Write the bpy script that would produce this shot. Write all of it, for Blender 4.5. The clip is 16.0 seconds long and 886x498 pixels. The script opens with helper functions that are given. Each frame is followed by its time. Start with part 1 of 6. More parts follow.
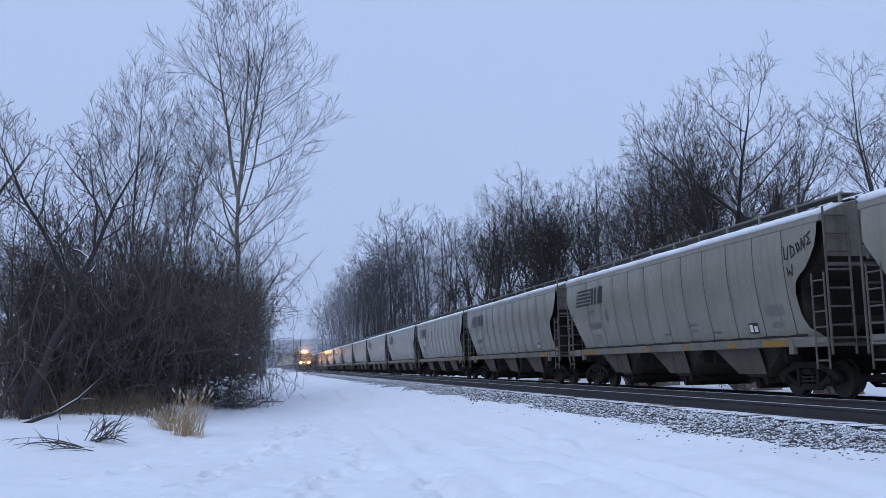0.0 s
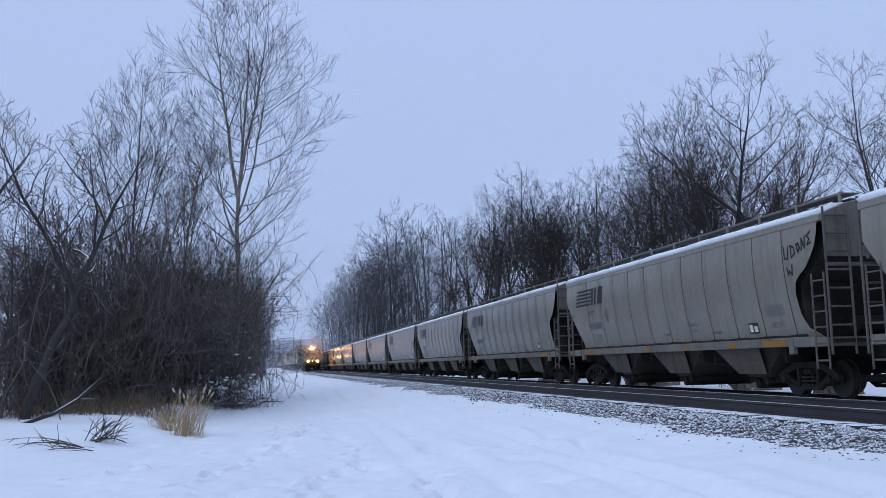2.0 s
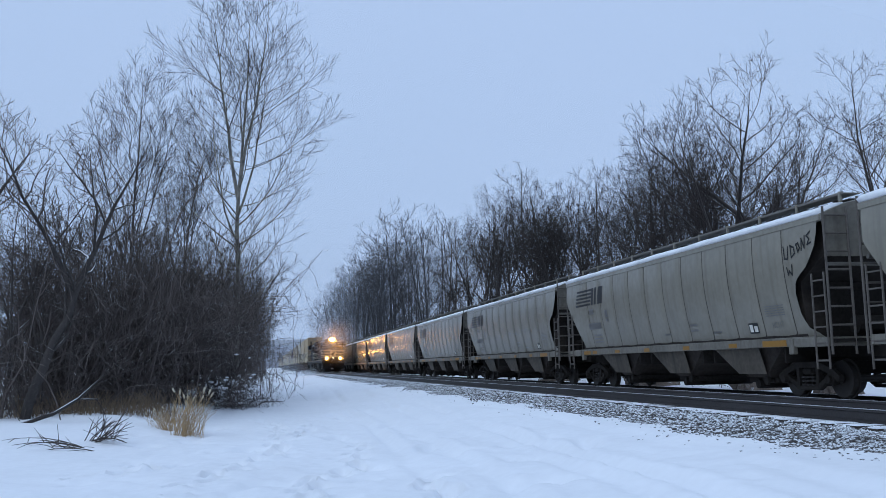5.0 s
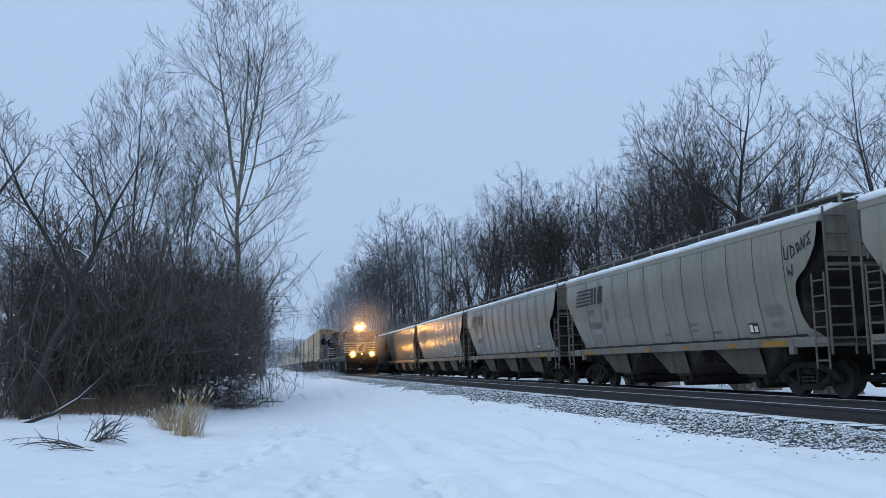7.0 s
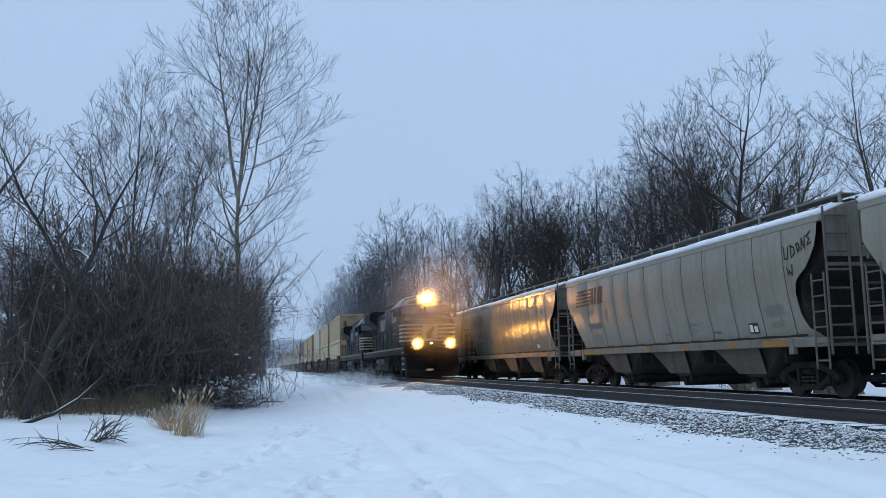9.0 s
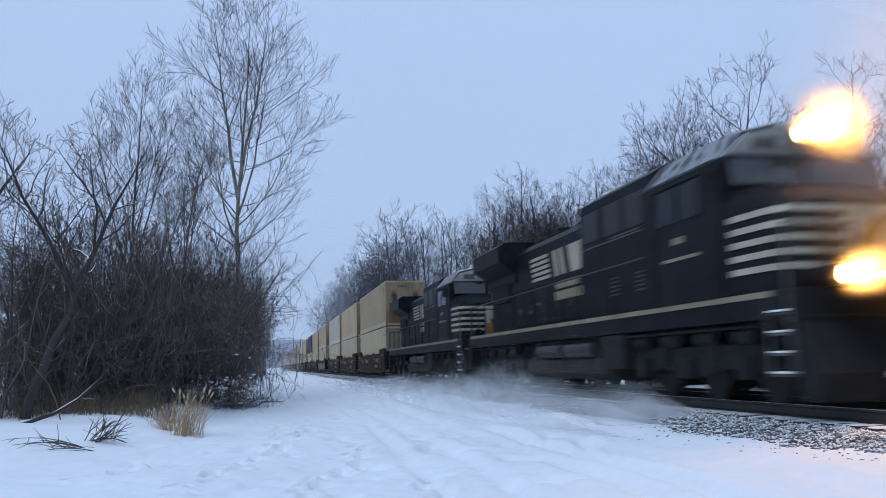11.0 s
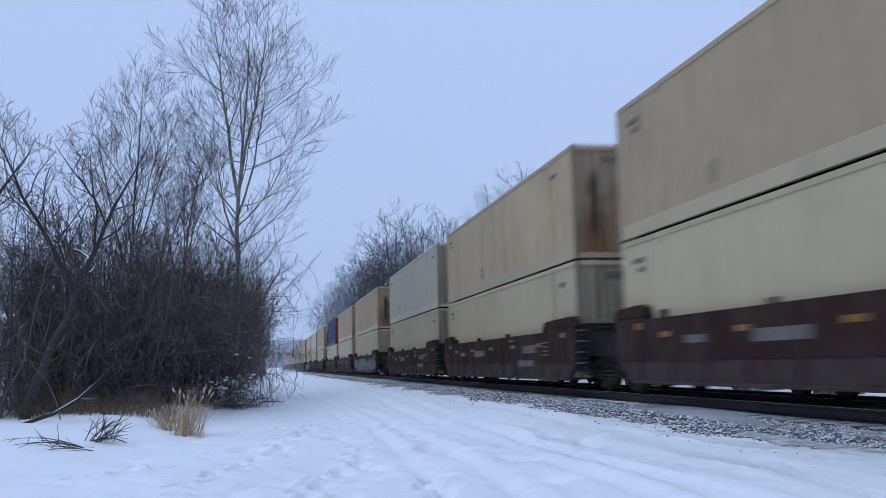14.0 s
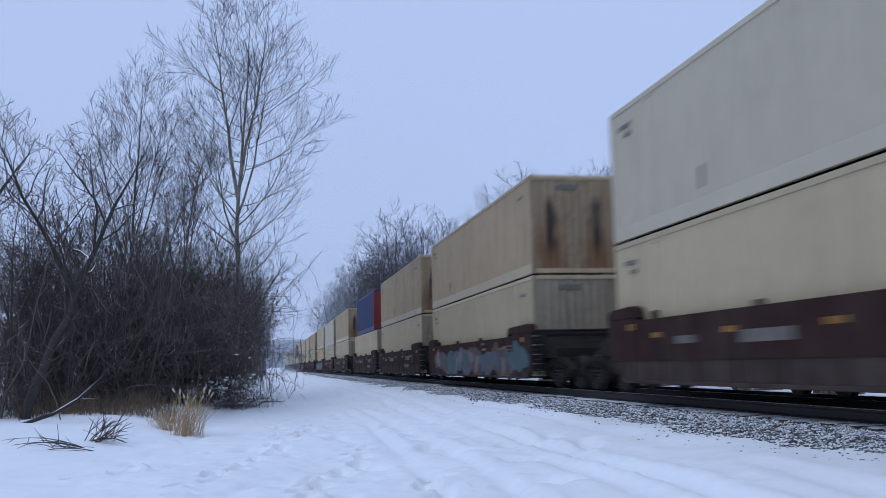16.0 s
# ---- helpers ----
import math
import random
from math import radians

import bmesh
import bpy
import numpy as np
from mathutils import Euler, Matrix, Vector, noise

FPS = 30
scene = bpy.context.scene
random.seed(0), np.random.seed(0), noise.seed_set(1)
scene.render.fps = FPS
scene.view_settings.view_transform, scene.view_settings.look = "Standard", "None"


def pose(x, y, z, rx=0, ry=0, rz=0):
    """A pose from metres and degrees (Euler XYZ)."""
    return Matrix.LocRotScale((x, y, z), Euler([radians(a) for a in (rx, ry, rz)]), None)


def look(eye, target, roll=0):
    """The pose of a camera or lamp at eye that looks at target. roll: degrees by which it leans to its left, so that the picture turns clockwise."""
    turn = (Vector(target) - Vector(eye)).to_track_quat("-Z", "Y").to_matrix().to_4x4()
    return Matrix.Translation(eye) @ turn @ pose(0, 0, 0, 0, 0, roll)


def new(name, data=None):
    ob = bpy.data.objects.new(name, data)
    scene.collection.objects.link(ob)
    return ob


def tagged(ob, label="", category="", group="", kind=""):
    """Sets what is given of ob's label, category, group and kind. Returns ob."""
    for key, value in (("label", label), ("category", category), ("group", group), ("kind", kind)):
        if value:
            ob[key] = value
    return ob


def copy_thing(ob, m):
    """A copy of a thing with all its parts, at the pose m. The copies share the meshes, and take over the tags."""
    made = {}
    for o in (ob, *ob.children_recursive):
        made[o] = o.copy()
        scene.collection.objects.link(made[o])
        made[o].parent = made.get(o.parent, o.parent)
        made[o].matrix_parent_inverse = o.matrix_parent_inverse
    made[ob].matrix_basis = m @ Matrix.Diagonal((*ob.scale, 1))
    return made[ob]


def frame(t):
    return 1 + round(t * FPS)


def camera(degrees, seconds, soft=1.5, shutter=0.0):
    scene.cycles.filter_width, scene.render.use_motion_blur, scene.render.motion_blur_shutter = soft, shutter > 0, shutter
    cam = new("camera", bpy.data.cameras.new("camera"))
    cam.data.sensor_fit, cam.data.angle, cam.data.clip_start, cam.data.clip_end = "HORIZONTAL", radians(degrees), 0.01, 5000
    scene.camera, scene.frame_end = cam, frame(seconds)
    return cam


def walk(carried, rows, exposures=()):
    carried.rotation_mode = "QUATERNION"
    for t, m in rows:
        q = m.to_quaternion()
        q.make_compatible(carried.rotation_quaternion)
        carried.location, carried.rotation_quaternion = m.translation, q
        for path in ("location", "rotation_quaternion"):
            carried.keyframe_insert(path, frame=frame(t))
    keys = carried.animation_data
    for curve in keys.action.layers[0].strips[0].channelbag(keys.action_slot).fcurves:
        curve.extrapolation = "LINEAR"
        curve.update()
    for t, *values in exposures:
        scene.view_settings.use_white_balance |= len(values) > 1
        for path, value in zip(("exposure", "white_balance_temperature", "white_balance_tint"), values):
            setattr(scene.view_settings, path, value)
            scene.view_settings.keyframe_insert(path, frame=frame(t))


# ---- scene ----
cam = camera(52.55, 16.0, soft=0.85, shutter=0.75)
EYE = Vector((0, 0, 0.7375))
YAW, PITCH = radians(11.2), radians(7.32)
AHEAD = Vector((math.sin(YAW) * math.cos(PITCH), math.cos(YAW) * math.cos(PITCH), math.sin(PITCH)))
STAND = look(EYE, EYE + AHEAD * 50, roll=-1.267)
walk(cam, [(0.0, STAND), (16.0, STAND)], exposures=[(0.0, 0.0, 6500, 10), (2.6, 0.0, 6500, 10), (4.2, 0.02, 6500, 6), (6.3, 0.04, 6650, -1), (9.2, 0.03, 6600, -2), (11.3, 0.06, 6500, 5), (13.5, 0.06, 6420, 7), (16.0, 0.01, 6470, 10)])

# ---- light ----
world = bpy.data.worlds.new("winter_sky")
scene.world = world
world.use_nodes = True
wn, wl = world.node_tree.nodes, world.node_tree.links
wn.clear()
sky = wn.new("ShaderNodeTexSky")
sky.sky_type, sky.sun_disc = "NISHITA", False
sky.sun_elevation, sky.sun_rotation = radians(49), radians(234)
sky.air_density, sky.dust_density, sky.ozone_density = 1.5, 3.0, 3.0
sky_soft = wn.new("ShaderNodeMix")
sky_soft.data_type = "RGBA"
sky_soft.inputs[0].default_value = 0.93
sky_back, sky_out = wn.new("ShaderNodeBackground"), wn.new("ShaderNodeOutputWorld")
sky_back.inputs[1].default_value = 0.1
mottle, tone, cloud = wn.new("ShaderNodeTexNoise"), wn.new("ShaderNodeMapRange"), wn.new("ShaderNodeMix")
mottle.inputs["Scale"].default_value, mottle.inputs["Detail"].default_value = 1.3, 3
tone.inputs[1].default_value, tone.inputs[2].default_value = 0.35, 0.65
cloud.data_type = "RGBA"
cloud.inputs[6].default_value, cloud.inputs[7].default_value = (4.28, 5.62, 8.58, 1), (4.5, 5.72, 8.78, 1)
wl.new(mottle.outputs["Fac"], tone.inputs[0])
wl.new(tone.outputs[0], cloud.inputs[0])
# an overcast sky is brightest overhead
where, height, rise, lift = wn.new("ShaderNodeTexCoord"), wn.new("ShaderNodeSeparateXYZ"), wn.new("ShaderNodeMapRange"), wn.new("ShaderNodeVectorMath")
lift.operation = "SCALE"
rise.inputs[1].default_value, rise.inputs[2].default_value, rise.inputs[3].default_value, rise.inputs[4].default_value = 0.1, 1.0, 0.99, 1.16
wl.new(where.outputs["Generated"], height.inputs[0])
wl.new(height.outputs[2], rise.inputs[0])
wl.new(cloud.outputs[2], lift.inputs[0])
wl.new(rise.outputs[0], lift.inputs["Scale"])
wl.new(lift.outputs[0], sky_soft.inputs[7])
wl.new(sky.outputs[0], sky_soft.inputs[6])
wl.new(sky_soft.outputs[2], sky_back.inputs[0])
wl.new(sky_back.outputs[0], sky_out.inputs[0])
sun = new("sun", bpy.data.lights.new("sun", "SUN"))
sun.data.energy, sun.data.angle, sun.data.color = 0.5, radians(28), (0.86, 0.93, 1.0)
sun.matrix_world = look((-14, -10, 20), (0, 0, 0))


# ---- materials ----
def material(name, color, rough=0.7, metal=0.0, vary=0.2, coarse=0.6, fine=12.0, bump=0.1, tint=None, spec=0.4, emit=None, strength=0.0, per_object=0.0):
    """A surface with stains at one scale, grain at another and fine relief."""
    m = bpy.data.materials.new(name)
    m.use_nodes = True
    n, l = m.node_tree.nodes, m.node_tree.links
    b = n["Principled BSDF"]
    co = n.new("ShaderNodeTexCoord")
    big, small = n.new("ShaderNodeTexNoise"), n.new("ShaderNodeTexNoise")
    big.inputs["Scale"].default_value, big.inputs["Detail"].default_value = coarse, 5
    small.inputs["Scale"].default_value, small.inputs["Detail"].default_value = fine, 4
    l.new(co.outputs["Object"], big.inputs["Vector"])
    l.new(co.outputs["Object"], small.inputs["Vector"])
    dark = tuple(c * (1 - vary) for c in (tint or color)) + (1,)
    light = tuple(min(1, c * (1 + vary * 0.6)) for c in color) + (1,)
    ramp = n.new("ShaderNodeMapRange")
    ramp.inputs[1].default_value, ramp.inputs[2].default_value = 0.32, 0.68
    add = n.new("ShaderNodeMath")
    add.operation = "MULTIPLY_ADD"
    add.inputs[1].default_value = 0.45
    l.new(small.outputs["Fac"], add.inputs[0])
    half = n.new("ShaderNodeMath")
    half.operation = "MULTIPLY"
    half.inputs[1].default_value = 0.55
    l.new(big.outputs["Fac"], half.inputs[0])
    l.new(half.outputs[0], add.inputs[2])
    l.new(add.outputs[0], ramp.inputs[0])
    mix = n.new("ShaderNodeMix")
    mix.data_type = "RGBA"
    mix.inputs[6].default_value, mix.inputs[7].default_value = dark, light
    l.new(ramp.outputs[0], mix.inputs[0])
    colour = mix.outputs[2]
    if per_object:
        info, hsv = n.new("ShaderNodeObjectInfo"), n.new("ShaderNodeHueSaturation")
        val = n.new("ShaderNodeMapRange")
        val.inputs[3].default_value, val.inputs[4].default_value = 1 - per_object, 1 + per_object
        l.new(info.outputs["Random"], val.inputs[0])
        l.new(val.outputs[0], hsv.inputs["Value"])
        l.new(colour, hsv.inputs["Color"])
        colour = hsv.outputs[0]
    l.new(colour, b.inputs["Base Color"])
    b.inputs["Roughness"].default_value, b.inputs["Metallic"].default_value = rough, metal
    b.inputs["Specular IOR Level"].default_value = spec
    if bump:
        bp = n.new("ShaderNodeBump")
        bp.inputs["Strength"].default_value, bp.inputs["Distance"].default_value = bump, 0.02
        l.new(small.outputs["Fac"], bp.inputs["Height"])
        l.new(bp.outputs[0], b.inputs["Normal"])
    if emit:
        b.inputs["Emission Color"].default_value = (*emit, 1)
        b.inputs["Emission Strength"].default_value = strength
    return m


def snow_capped(m, start=0.35, end=0.8, amount=1.0, scale=3.0):
    """Lets snow lie on whatever faces up."""
    n, l = m.node_tree.nodes, m.node_tree.links
    b = n["Principled BSDF"]
    old = b.inputs["Base Color"].links[0].from_socket
    geo, sep, up = n.new("ShaderNodeNewGeometry"), n.new("ShaderNodeSeparateXYZ"), n.new("ShaderNodeMapRange")
    up.inputs[1].default_value, up.inputs[2].default_value, up.inputs[4].default_value = start, end, amount
    patch, cut, both = n.new("ShaderNodeTexNoise"), n.new("ShaderNodeMapRange"), n.new("ShaderNodeMath")
    patch.inputs["Scale"].default_value = scale
    l.new(geo.outputs["Position"], patch.inputs["Vector"])
    cut.inputs[1].default_value, cut.inputs[2].default_value = 0.38, 0.55
    l.new(patch.outputs["Fac"], cut.inputs[0])
    both.operation = "MULTIPLY"
    l.new(geo.outputs["Normal"], sep.inputs[0])
    l.new(sep.outputs[2], up.inputs[0])
    l.new(up.outputs[0], both.inputs[0])
    l.new(cut.outputs[0], both.inputs[1])
    mix = n.new("ShaderNodeMix")
    mix.data_type = "RGBA"
    mix.inputs[7].default_value = (0.8, 0.83, 0.87, 1)
    l.new(old, mix.inputs[6])
    l.new(both.outputs[0], mix.inputs[0])
    l.new(mix.outputs[2], b.inputs["Base Color"])
    return m


def streaked(m, dirt, amount, stretch=(3.0, 3.0, 0.22), lo=0.5, hi=0.78):
    """Grime that has run down an upright sheet."""
    n, l = m.node_tree.nodes, m.node_tree.links
    b = n["Principled BSDF"]
    old = b.inputs["Base Color"].links[0].from_socket
    geo, squash, runs, cut = n.new("ShaderNodeTexCoord"), n.new("ShaderNodeMapping"), n.new("ShaderNodeTexNoise"), n.new("ShaderNodeMapRange")
    info, shift = n.new("ShaderNodeObjectInfo"), n.new("ShaderNodeVectorMath")
    shift.operation = "ADD"
    squash.inputs["Scale"].default_value = stretch
    runs.inputs["Scale"].default_value, runs.inputs["Detail"].default_value = 1.6, 6
    cut.inputs[1].default_value, cut.inputs[2].default_value, cut.inputs[4].default_value = lo, hi, amount
    scatter = n.new("ShaderNodeMath")
    scatter.operation = "MULTIPLY"
    scatter.inputs[1].default_value = 57.0
    l.new(info.outputs["Random"], scatter.inputs[0])
    l.new(geo.outputs["Object"], shift.inputs[0])
    l.new(scatter.outputs[0], shift.inputs[1])
    l.new(shift.outputs[0], squash.inputs["Vector"])
    l.new(squash.outputs[0], runs.inputs["Vector"])
    l.new(runs.outputs["Fac"], cut.inputs[0])
    mix = n.new("ShaderNodeMix")
    mix.data_type = "RGBA"
    mix.inputs[7].default_value = (*dirt, 1)
    l.new(cut.outputs[0], mix.inputs[0])
    l.new(old, mix.inputs[6])
    l.new(mix.outputs[2], b.inputs["Base Color"])
    return m


SNOW = material("snow", (0.86, 0.87, 0.9), 0.75, vary=0.05, coarse=0.4, fine=6, bump=0.35, spec=0.2)
STONE = snow_capped(material("ballast_stone", (0.12, 0.11, 0.108), 0.9, vary=0.5, coarse=9, fine=40, bump=0.3), 0.24, 0.75, 1.0, 9)
TIE_WOOD = snow_capped(material("tie_wood", (0.045, 0.038, 0.034), 0.9, vary=0.3, coarse=2, fine=25, bump=0.4, per_object=0.3), 0.6, 0.9, 1.0, 0.5)
RAIL_STEEL = material("rail_steel", (0.045, 0.04, 0.04), 0.6, 0.3, vary=0.3, fine=30)
RAIL_HEAD = material("polished_rail_head", (0.75, 0.76, 0.78), 0.4, 0.7, vary=0.1, fine=40, bump=0.02)
BARK_PALE = snow_capped(material("pale_bark", (0.2, 0.185, 0.16), 0.9, vary=0.75, coarse=1.6, fine=9, bump=0.5), 0.85, 0.99, 0.5, 2)
BARK = snow_capped(material("dark_bark", (0.055, 0.047, 0.044), 0.9, vary=0.4, coarse=1.5, fine=16, bump=0.5, per_object=0.25), 0.8, 0.98, 0.6, 1.5)
TWIG = snow_capped(material("twigs", (0.052, 0.044, 0.042), 0.9, vary=0.3, coarse=1.0, fine=10, bump=0, per_object=0.25, spec=0.1), 0.9, 1.0, 0.15, 1.5)
VINE = snow_capped(material("tangled_vines", (0.11, 0.09, 0.082), 0.9, vary=0.35, coarse=1.0, fine=10, bump=0, per_object=0.3), 0.9, 1.0, 0.4, 0.9)
BRAMBLE = snow_capped(material("snowy_bramble_stems", (0.075, 0.06, 0.053), 0.9, vary=0.35, coarse=1.0, fine=10, bump=0), 0.4, 0.8, 1.0, 2.2)
THICKET_BARK = snow_capped(material("thicket_bark", (0.075, 0.063, 0.058), 0.9, vary=0.4, coarse=1.5, fine=16, bump=0.4, per_object=0.25), 0.6, 0.9, 0.9, 1.2)
THICKET_TWIG = snow_capped(material("thicket_twigs", (0.098, 0.082, 0.076), 0.9, vary=0.35, coarse=1.0, fine=10, bump=0, per_object=0.25, spec=0.1), 0.95, 1.0, 0.15, 1.5)
# paler, bluer tones that paint haze onto far trees; snow lies on top
BARK_HAZY = snow_capped(material("haze_paled_bark", (0.07, 0.07, 0.076), 0.9, vary=0.4, coarse=1.5, fine=16, bump=0.3, per_object=0.2), 0.7, 0.98, 0.6, 1.5)
TWIG_HAZY = snow_capped(material("haze_paled_twigs", (0.062, 0.06, 0.066), 0.9, vary=0.3, coarse=1.0, fine=10, bump=0, per_object=0.2), 0.7, 0.98, 0.5, 1.5)
BARK_SNOWY = snow_capped(material("snow_topped_bark", (0.05, 0.043, 0.04), 0.9, vary=0.4, coarse=1.5, fine=16, bump=0.5), 0.5, 0.75, 1.0, 0.9)
PLUME = material("pale_seed_plumes", (0.45, 0.4, 0.31), 0.9, vary=0.2, bump=0)
MOUND = snow_capped(material("gravel_and_snow", (0.2, 0.16, 0.13), 0.95, vary=0.5, coarse=3, fine=18, bump=0.8), 0.45, 0.8, 0.8, 4)
STRAW = material("dry_grass", (0.53, 0.37, 0.2), 0.85, vary=0.35, coarse=3, fine=30, bump=0)
WEED = material("withered_weeds", (0.24, 0.175, 0.115), 0.9, vary=0.4, coarse=3, fine=30, bump=0)
HOPPER_GREY = streaked(material("grey_hopper_paint", (0.245, 0.226, 0.184), 0.27, vary=0.14, coarse=0.5, fine=5, bump=0.03, per_object=0.03), (0.12, 0.1, 0.08), 0.35)
SILL_GREY = streaked(material("grimy_sill_paint", (0.18, 0.165, 0.138), 0.6, vary=0.35, coarse=1.4, fine=9, bump=0.06), (0.06, 0.05, 0.04), 0.6)
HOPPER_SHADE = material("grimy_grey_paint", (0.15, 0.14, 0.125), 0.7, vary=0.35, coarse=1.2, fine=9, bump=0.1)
HOPPER_BLACK = material("sooty_black_steel", (0.027, 0.024, 0.022), 0.85, vary=0.4, coarse=2, fine=14, bump=0.15, spec=0.06)
BLACK_PAINT = material("black_lettering_paint", (0.012, 0.012, 0.013), 0.5, vary=0.2, bump=0)
GREY_PAINT = material("faded_lettering_paint", (0.13, 0.125, 0.12), 0.6, vary=0.3, bump=0)
YELLOW = material("yellow_reflective_tape", (0.3, 0.15, 0.025), 0.5, vary=0.2, fine=8, bump=0)
WHITE_PAINT = material("white_lettering_paint", (0.72, 0.7, 0.64), 0.5, vary=0.15, coarse=1.5, fine=9, bump=0)


def snow_in_air(name, veil=False):
    """Airborne snow lets light through; a veil of powder also thins out upward and in billows."""
    m = bpy.data.materials.new(name)
    m.use_nodes = True
    n, l = m.node_tree.nodes, m.node_tree.links
    n.clear()
    out, dif, tra, mix = n.new("ShaderNodeOutputMaterial"), n.new("ShaderNodeBsdfDiffuse"), n.new("ShaderNodeBsdfTranslucent"), n.new("ShaderNodeMixShader")
    for b in (dif, tra):
        b.inputs["Color"].default_value = (0.88, 0.9, 0.93, 1)
    l.new(dif.outputs[0], mix.inputs[1])
    l.new(tra.outputs[0], mix.inputs[2])
    if not veil:
        l.new(mix.outputs[0], out.inputs[0])
        return m
    clear, whole = n.new("ShaderNodeBsdfTransparent"), n.new("ShaderNodeMixShader")
    co, sep, ramp = n.new("ShaderNodeTexCoord"), n.new("ShaderNodeSeparateXYZ"), n.new("ShaderNodeMapRange")
    billow, squash, swing, thick = n.new("ShaderNodeTexNoise"), n.new("ShaderNodeMapping"), n.new("ShaderNodeMapRange"), n.new("ShaderNodeMath")
    l.new(co.outputs["Object"], sep.inputs[0])
    l.new(sep.outputs[2], ramp.inputs[0])
    ramp.inputs[1].default_value, ramp.inputs[2].default_value = 0.95, -0.4
    ramp.inputs[3].default_value, ramp.inputs[4].default_value = -0.35, 0.37
    squash.inputs["Scale"].default_value = (0.6, 0.16, 0.55)
    billow.inputs["Scale"].default_value, billow.inputs["Detail"].default_value = 1.0, 5
    l.new(co.outputs["Object"], squash.inputs["Vector"])
    l.new(squash.outputs[0], billow.inputs["Vector"])
    swing.inputs[1].default_value, swing.inputs[2].default_value = 0.3, 0.7
    swing.inputs[3].default_value, swing.inputs[4].default_value = -0.25, 0.3
    l.new(billow.outputs["Fac"], swing.inputs[0])
    l.new(ramp.outputs[0], thick.inputs[0])
    l.new(swing.outputs[0], thick.inputs[1])
    thick.use_clamp = True
    l.new(thick.outputs[0], whole.inputs[0])
    l.new(clear.outputs[0], whole.inputs[1])
    l.new(mix.outputs[0], whole.inputs[2])
    l.new(whole.outputs[0], out.inputs[0])
    return m


BLOWN_SNOW = snow_in_air("blown_powder_snow")
SNOW_VEIL = snow_in_air("veil_of_powder_snow", True)


def thin_haze(name, haze_share, glow_spots=()):
    """A see-through sheet imitating haze and glare, thicker round spots of (x, z, reach, share)."""
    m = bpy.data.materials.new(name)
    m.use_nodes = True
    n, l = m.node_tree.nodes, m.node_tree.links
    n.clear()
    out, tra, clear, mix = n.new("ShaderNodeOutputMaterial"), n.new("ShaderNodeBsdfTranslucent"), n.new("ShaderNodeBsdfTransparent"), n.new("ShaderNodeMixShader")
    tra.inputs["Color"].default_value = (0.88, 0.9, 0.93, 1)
    mix.inputs[0].default_value = haze_share
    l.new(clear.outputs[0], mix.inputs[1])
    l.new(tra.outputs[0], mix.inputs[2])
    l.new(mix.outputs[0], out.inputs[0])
    if glow_spots:
        co, flat, total = n.new("ShaderNodeTexCoord"), n.new("ShaderNodeVectorMath"), None
        flat.operation, flat.inputs[1].default_value = "MULTIPLY", (1, 0, 1)
        l.new(co.outputs["Object"], flat.inputs[0])
        for x, z, reach, amount in glow_spots:
            far, fade = n.new("ShaderNodeVectorMath"), n.new("ShaderNodeMapRange")
            far.operation, far.inputs[1].default_value = "DISTANCE", (x, 0, z)
            l.new(flat.outputs[0], far.inputs[0])
            fade.interpolation_type = "SMOOTHERSTEP"
            fade.inputs[1].default_value, fade.inputs[2].default_value, fade.inputs[4].default_value = reach, 0.0, amount
            l.new(far.outputs["Value"], fade.inputs[0])
            if total is None:
                total = fade.outputs[0]
            else:
                more = n.new("ShaderNodeMath")
                more.operation = "ADD"
                l.new(total, more.inputs[0])
                l.new(fade.outputs[0], more.inputs[1])
                total = more.outputs[0]
        l.new(total, mix.inputs[0])
    return m


# for added sheets that imitate the glare and hazy glow round the lamps
LAMP_HAZE = thin_haze("lamp_haze_sheet", 0.0, ((0.0, 4.5, 4.1, 0.085),))
LAMP_GLARE = thin_haze("lamp_glare_sheet", 0.0, ((0.0, 4.43, 1.1, 0.3), (-0.9, 1.88, 0.44, 0.24), (0.9, 1.88, 0.44, 0.24)))
# pales everything behind it, standing in for distance haze
DISTANCE_HAZE = thin_haze("distance_haze_sheet", 0.13)
WHEEL_STEEL = material("wheel_steel", (0.032, 0.028, 0.026), 0.6, 0.4, vary=0.3, fine=12)
LOCO_BLACK = material("black_locomotive_paint", (0.0145, 0.0155, 0.0185), 0.5, vary=0.6, coarse=0.8, fine=6, bump=0.03, spec=0.06)
LOCO_GRIME = material("grimy_underframe", (0.018, 0.018, 0.019), 0.85, vary=0.4, coarse=1.2, fine=9, bump=0.15, spec=0.2)
GLASS = material("dark_cab_glass", (0.01, 0.012, 0.016), 0.15, vary=0.1, bump=0, spec=0.12)
STRIPE_CREAM = streaked(material("worn_cream_stripe_paint", (0.42, 0.38, 0.29), 0.6, vary=0.25, coarse=1.5, fine=8, bump=0), (0.15, 0.12, 0.08), 0.6)
# grimy brown, darkened further to hold the shade inside and under the cars
SLOPE_BROWN = material("grime_and_painted_shade", (0.045, 0.038, 0.034), 0.85, vary=0.4, coarse=1.5, fine=9, bump=0.1, spec=0.15)
LADDER_BROWN = material("worn_brown_ladder_paint", (0.115, 0.1, 0.088), 0.7, vary=0.35, coarse=1.5, fine=9)
DIRTY_WHITE = material("dirty_white_stripe_paint", (0.26, 0.215, 0.135), 0.6, vary=0.45, coarse=1.2, fine=7, bump=0)
BAY_GREY = streaked(material("grimy_bay_paint", (0.08, 0.067, 0.053), 0.75, vary=0.5, coarse=1.2, fine=8, bump=0.1), (0.03, 0.026, 0.022), 0.8)
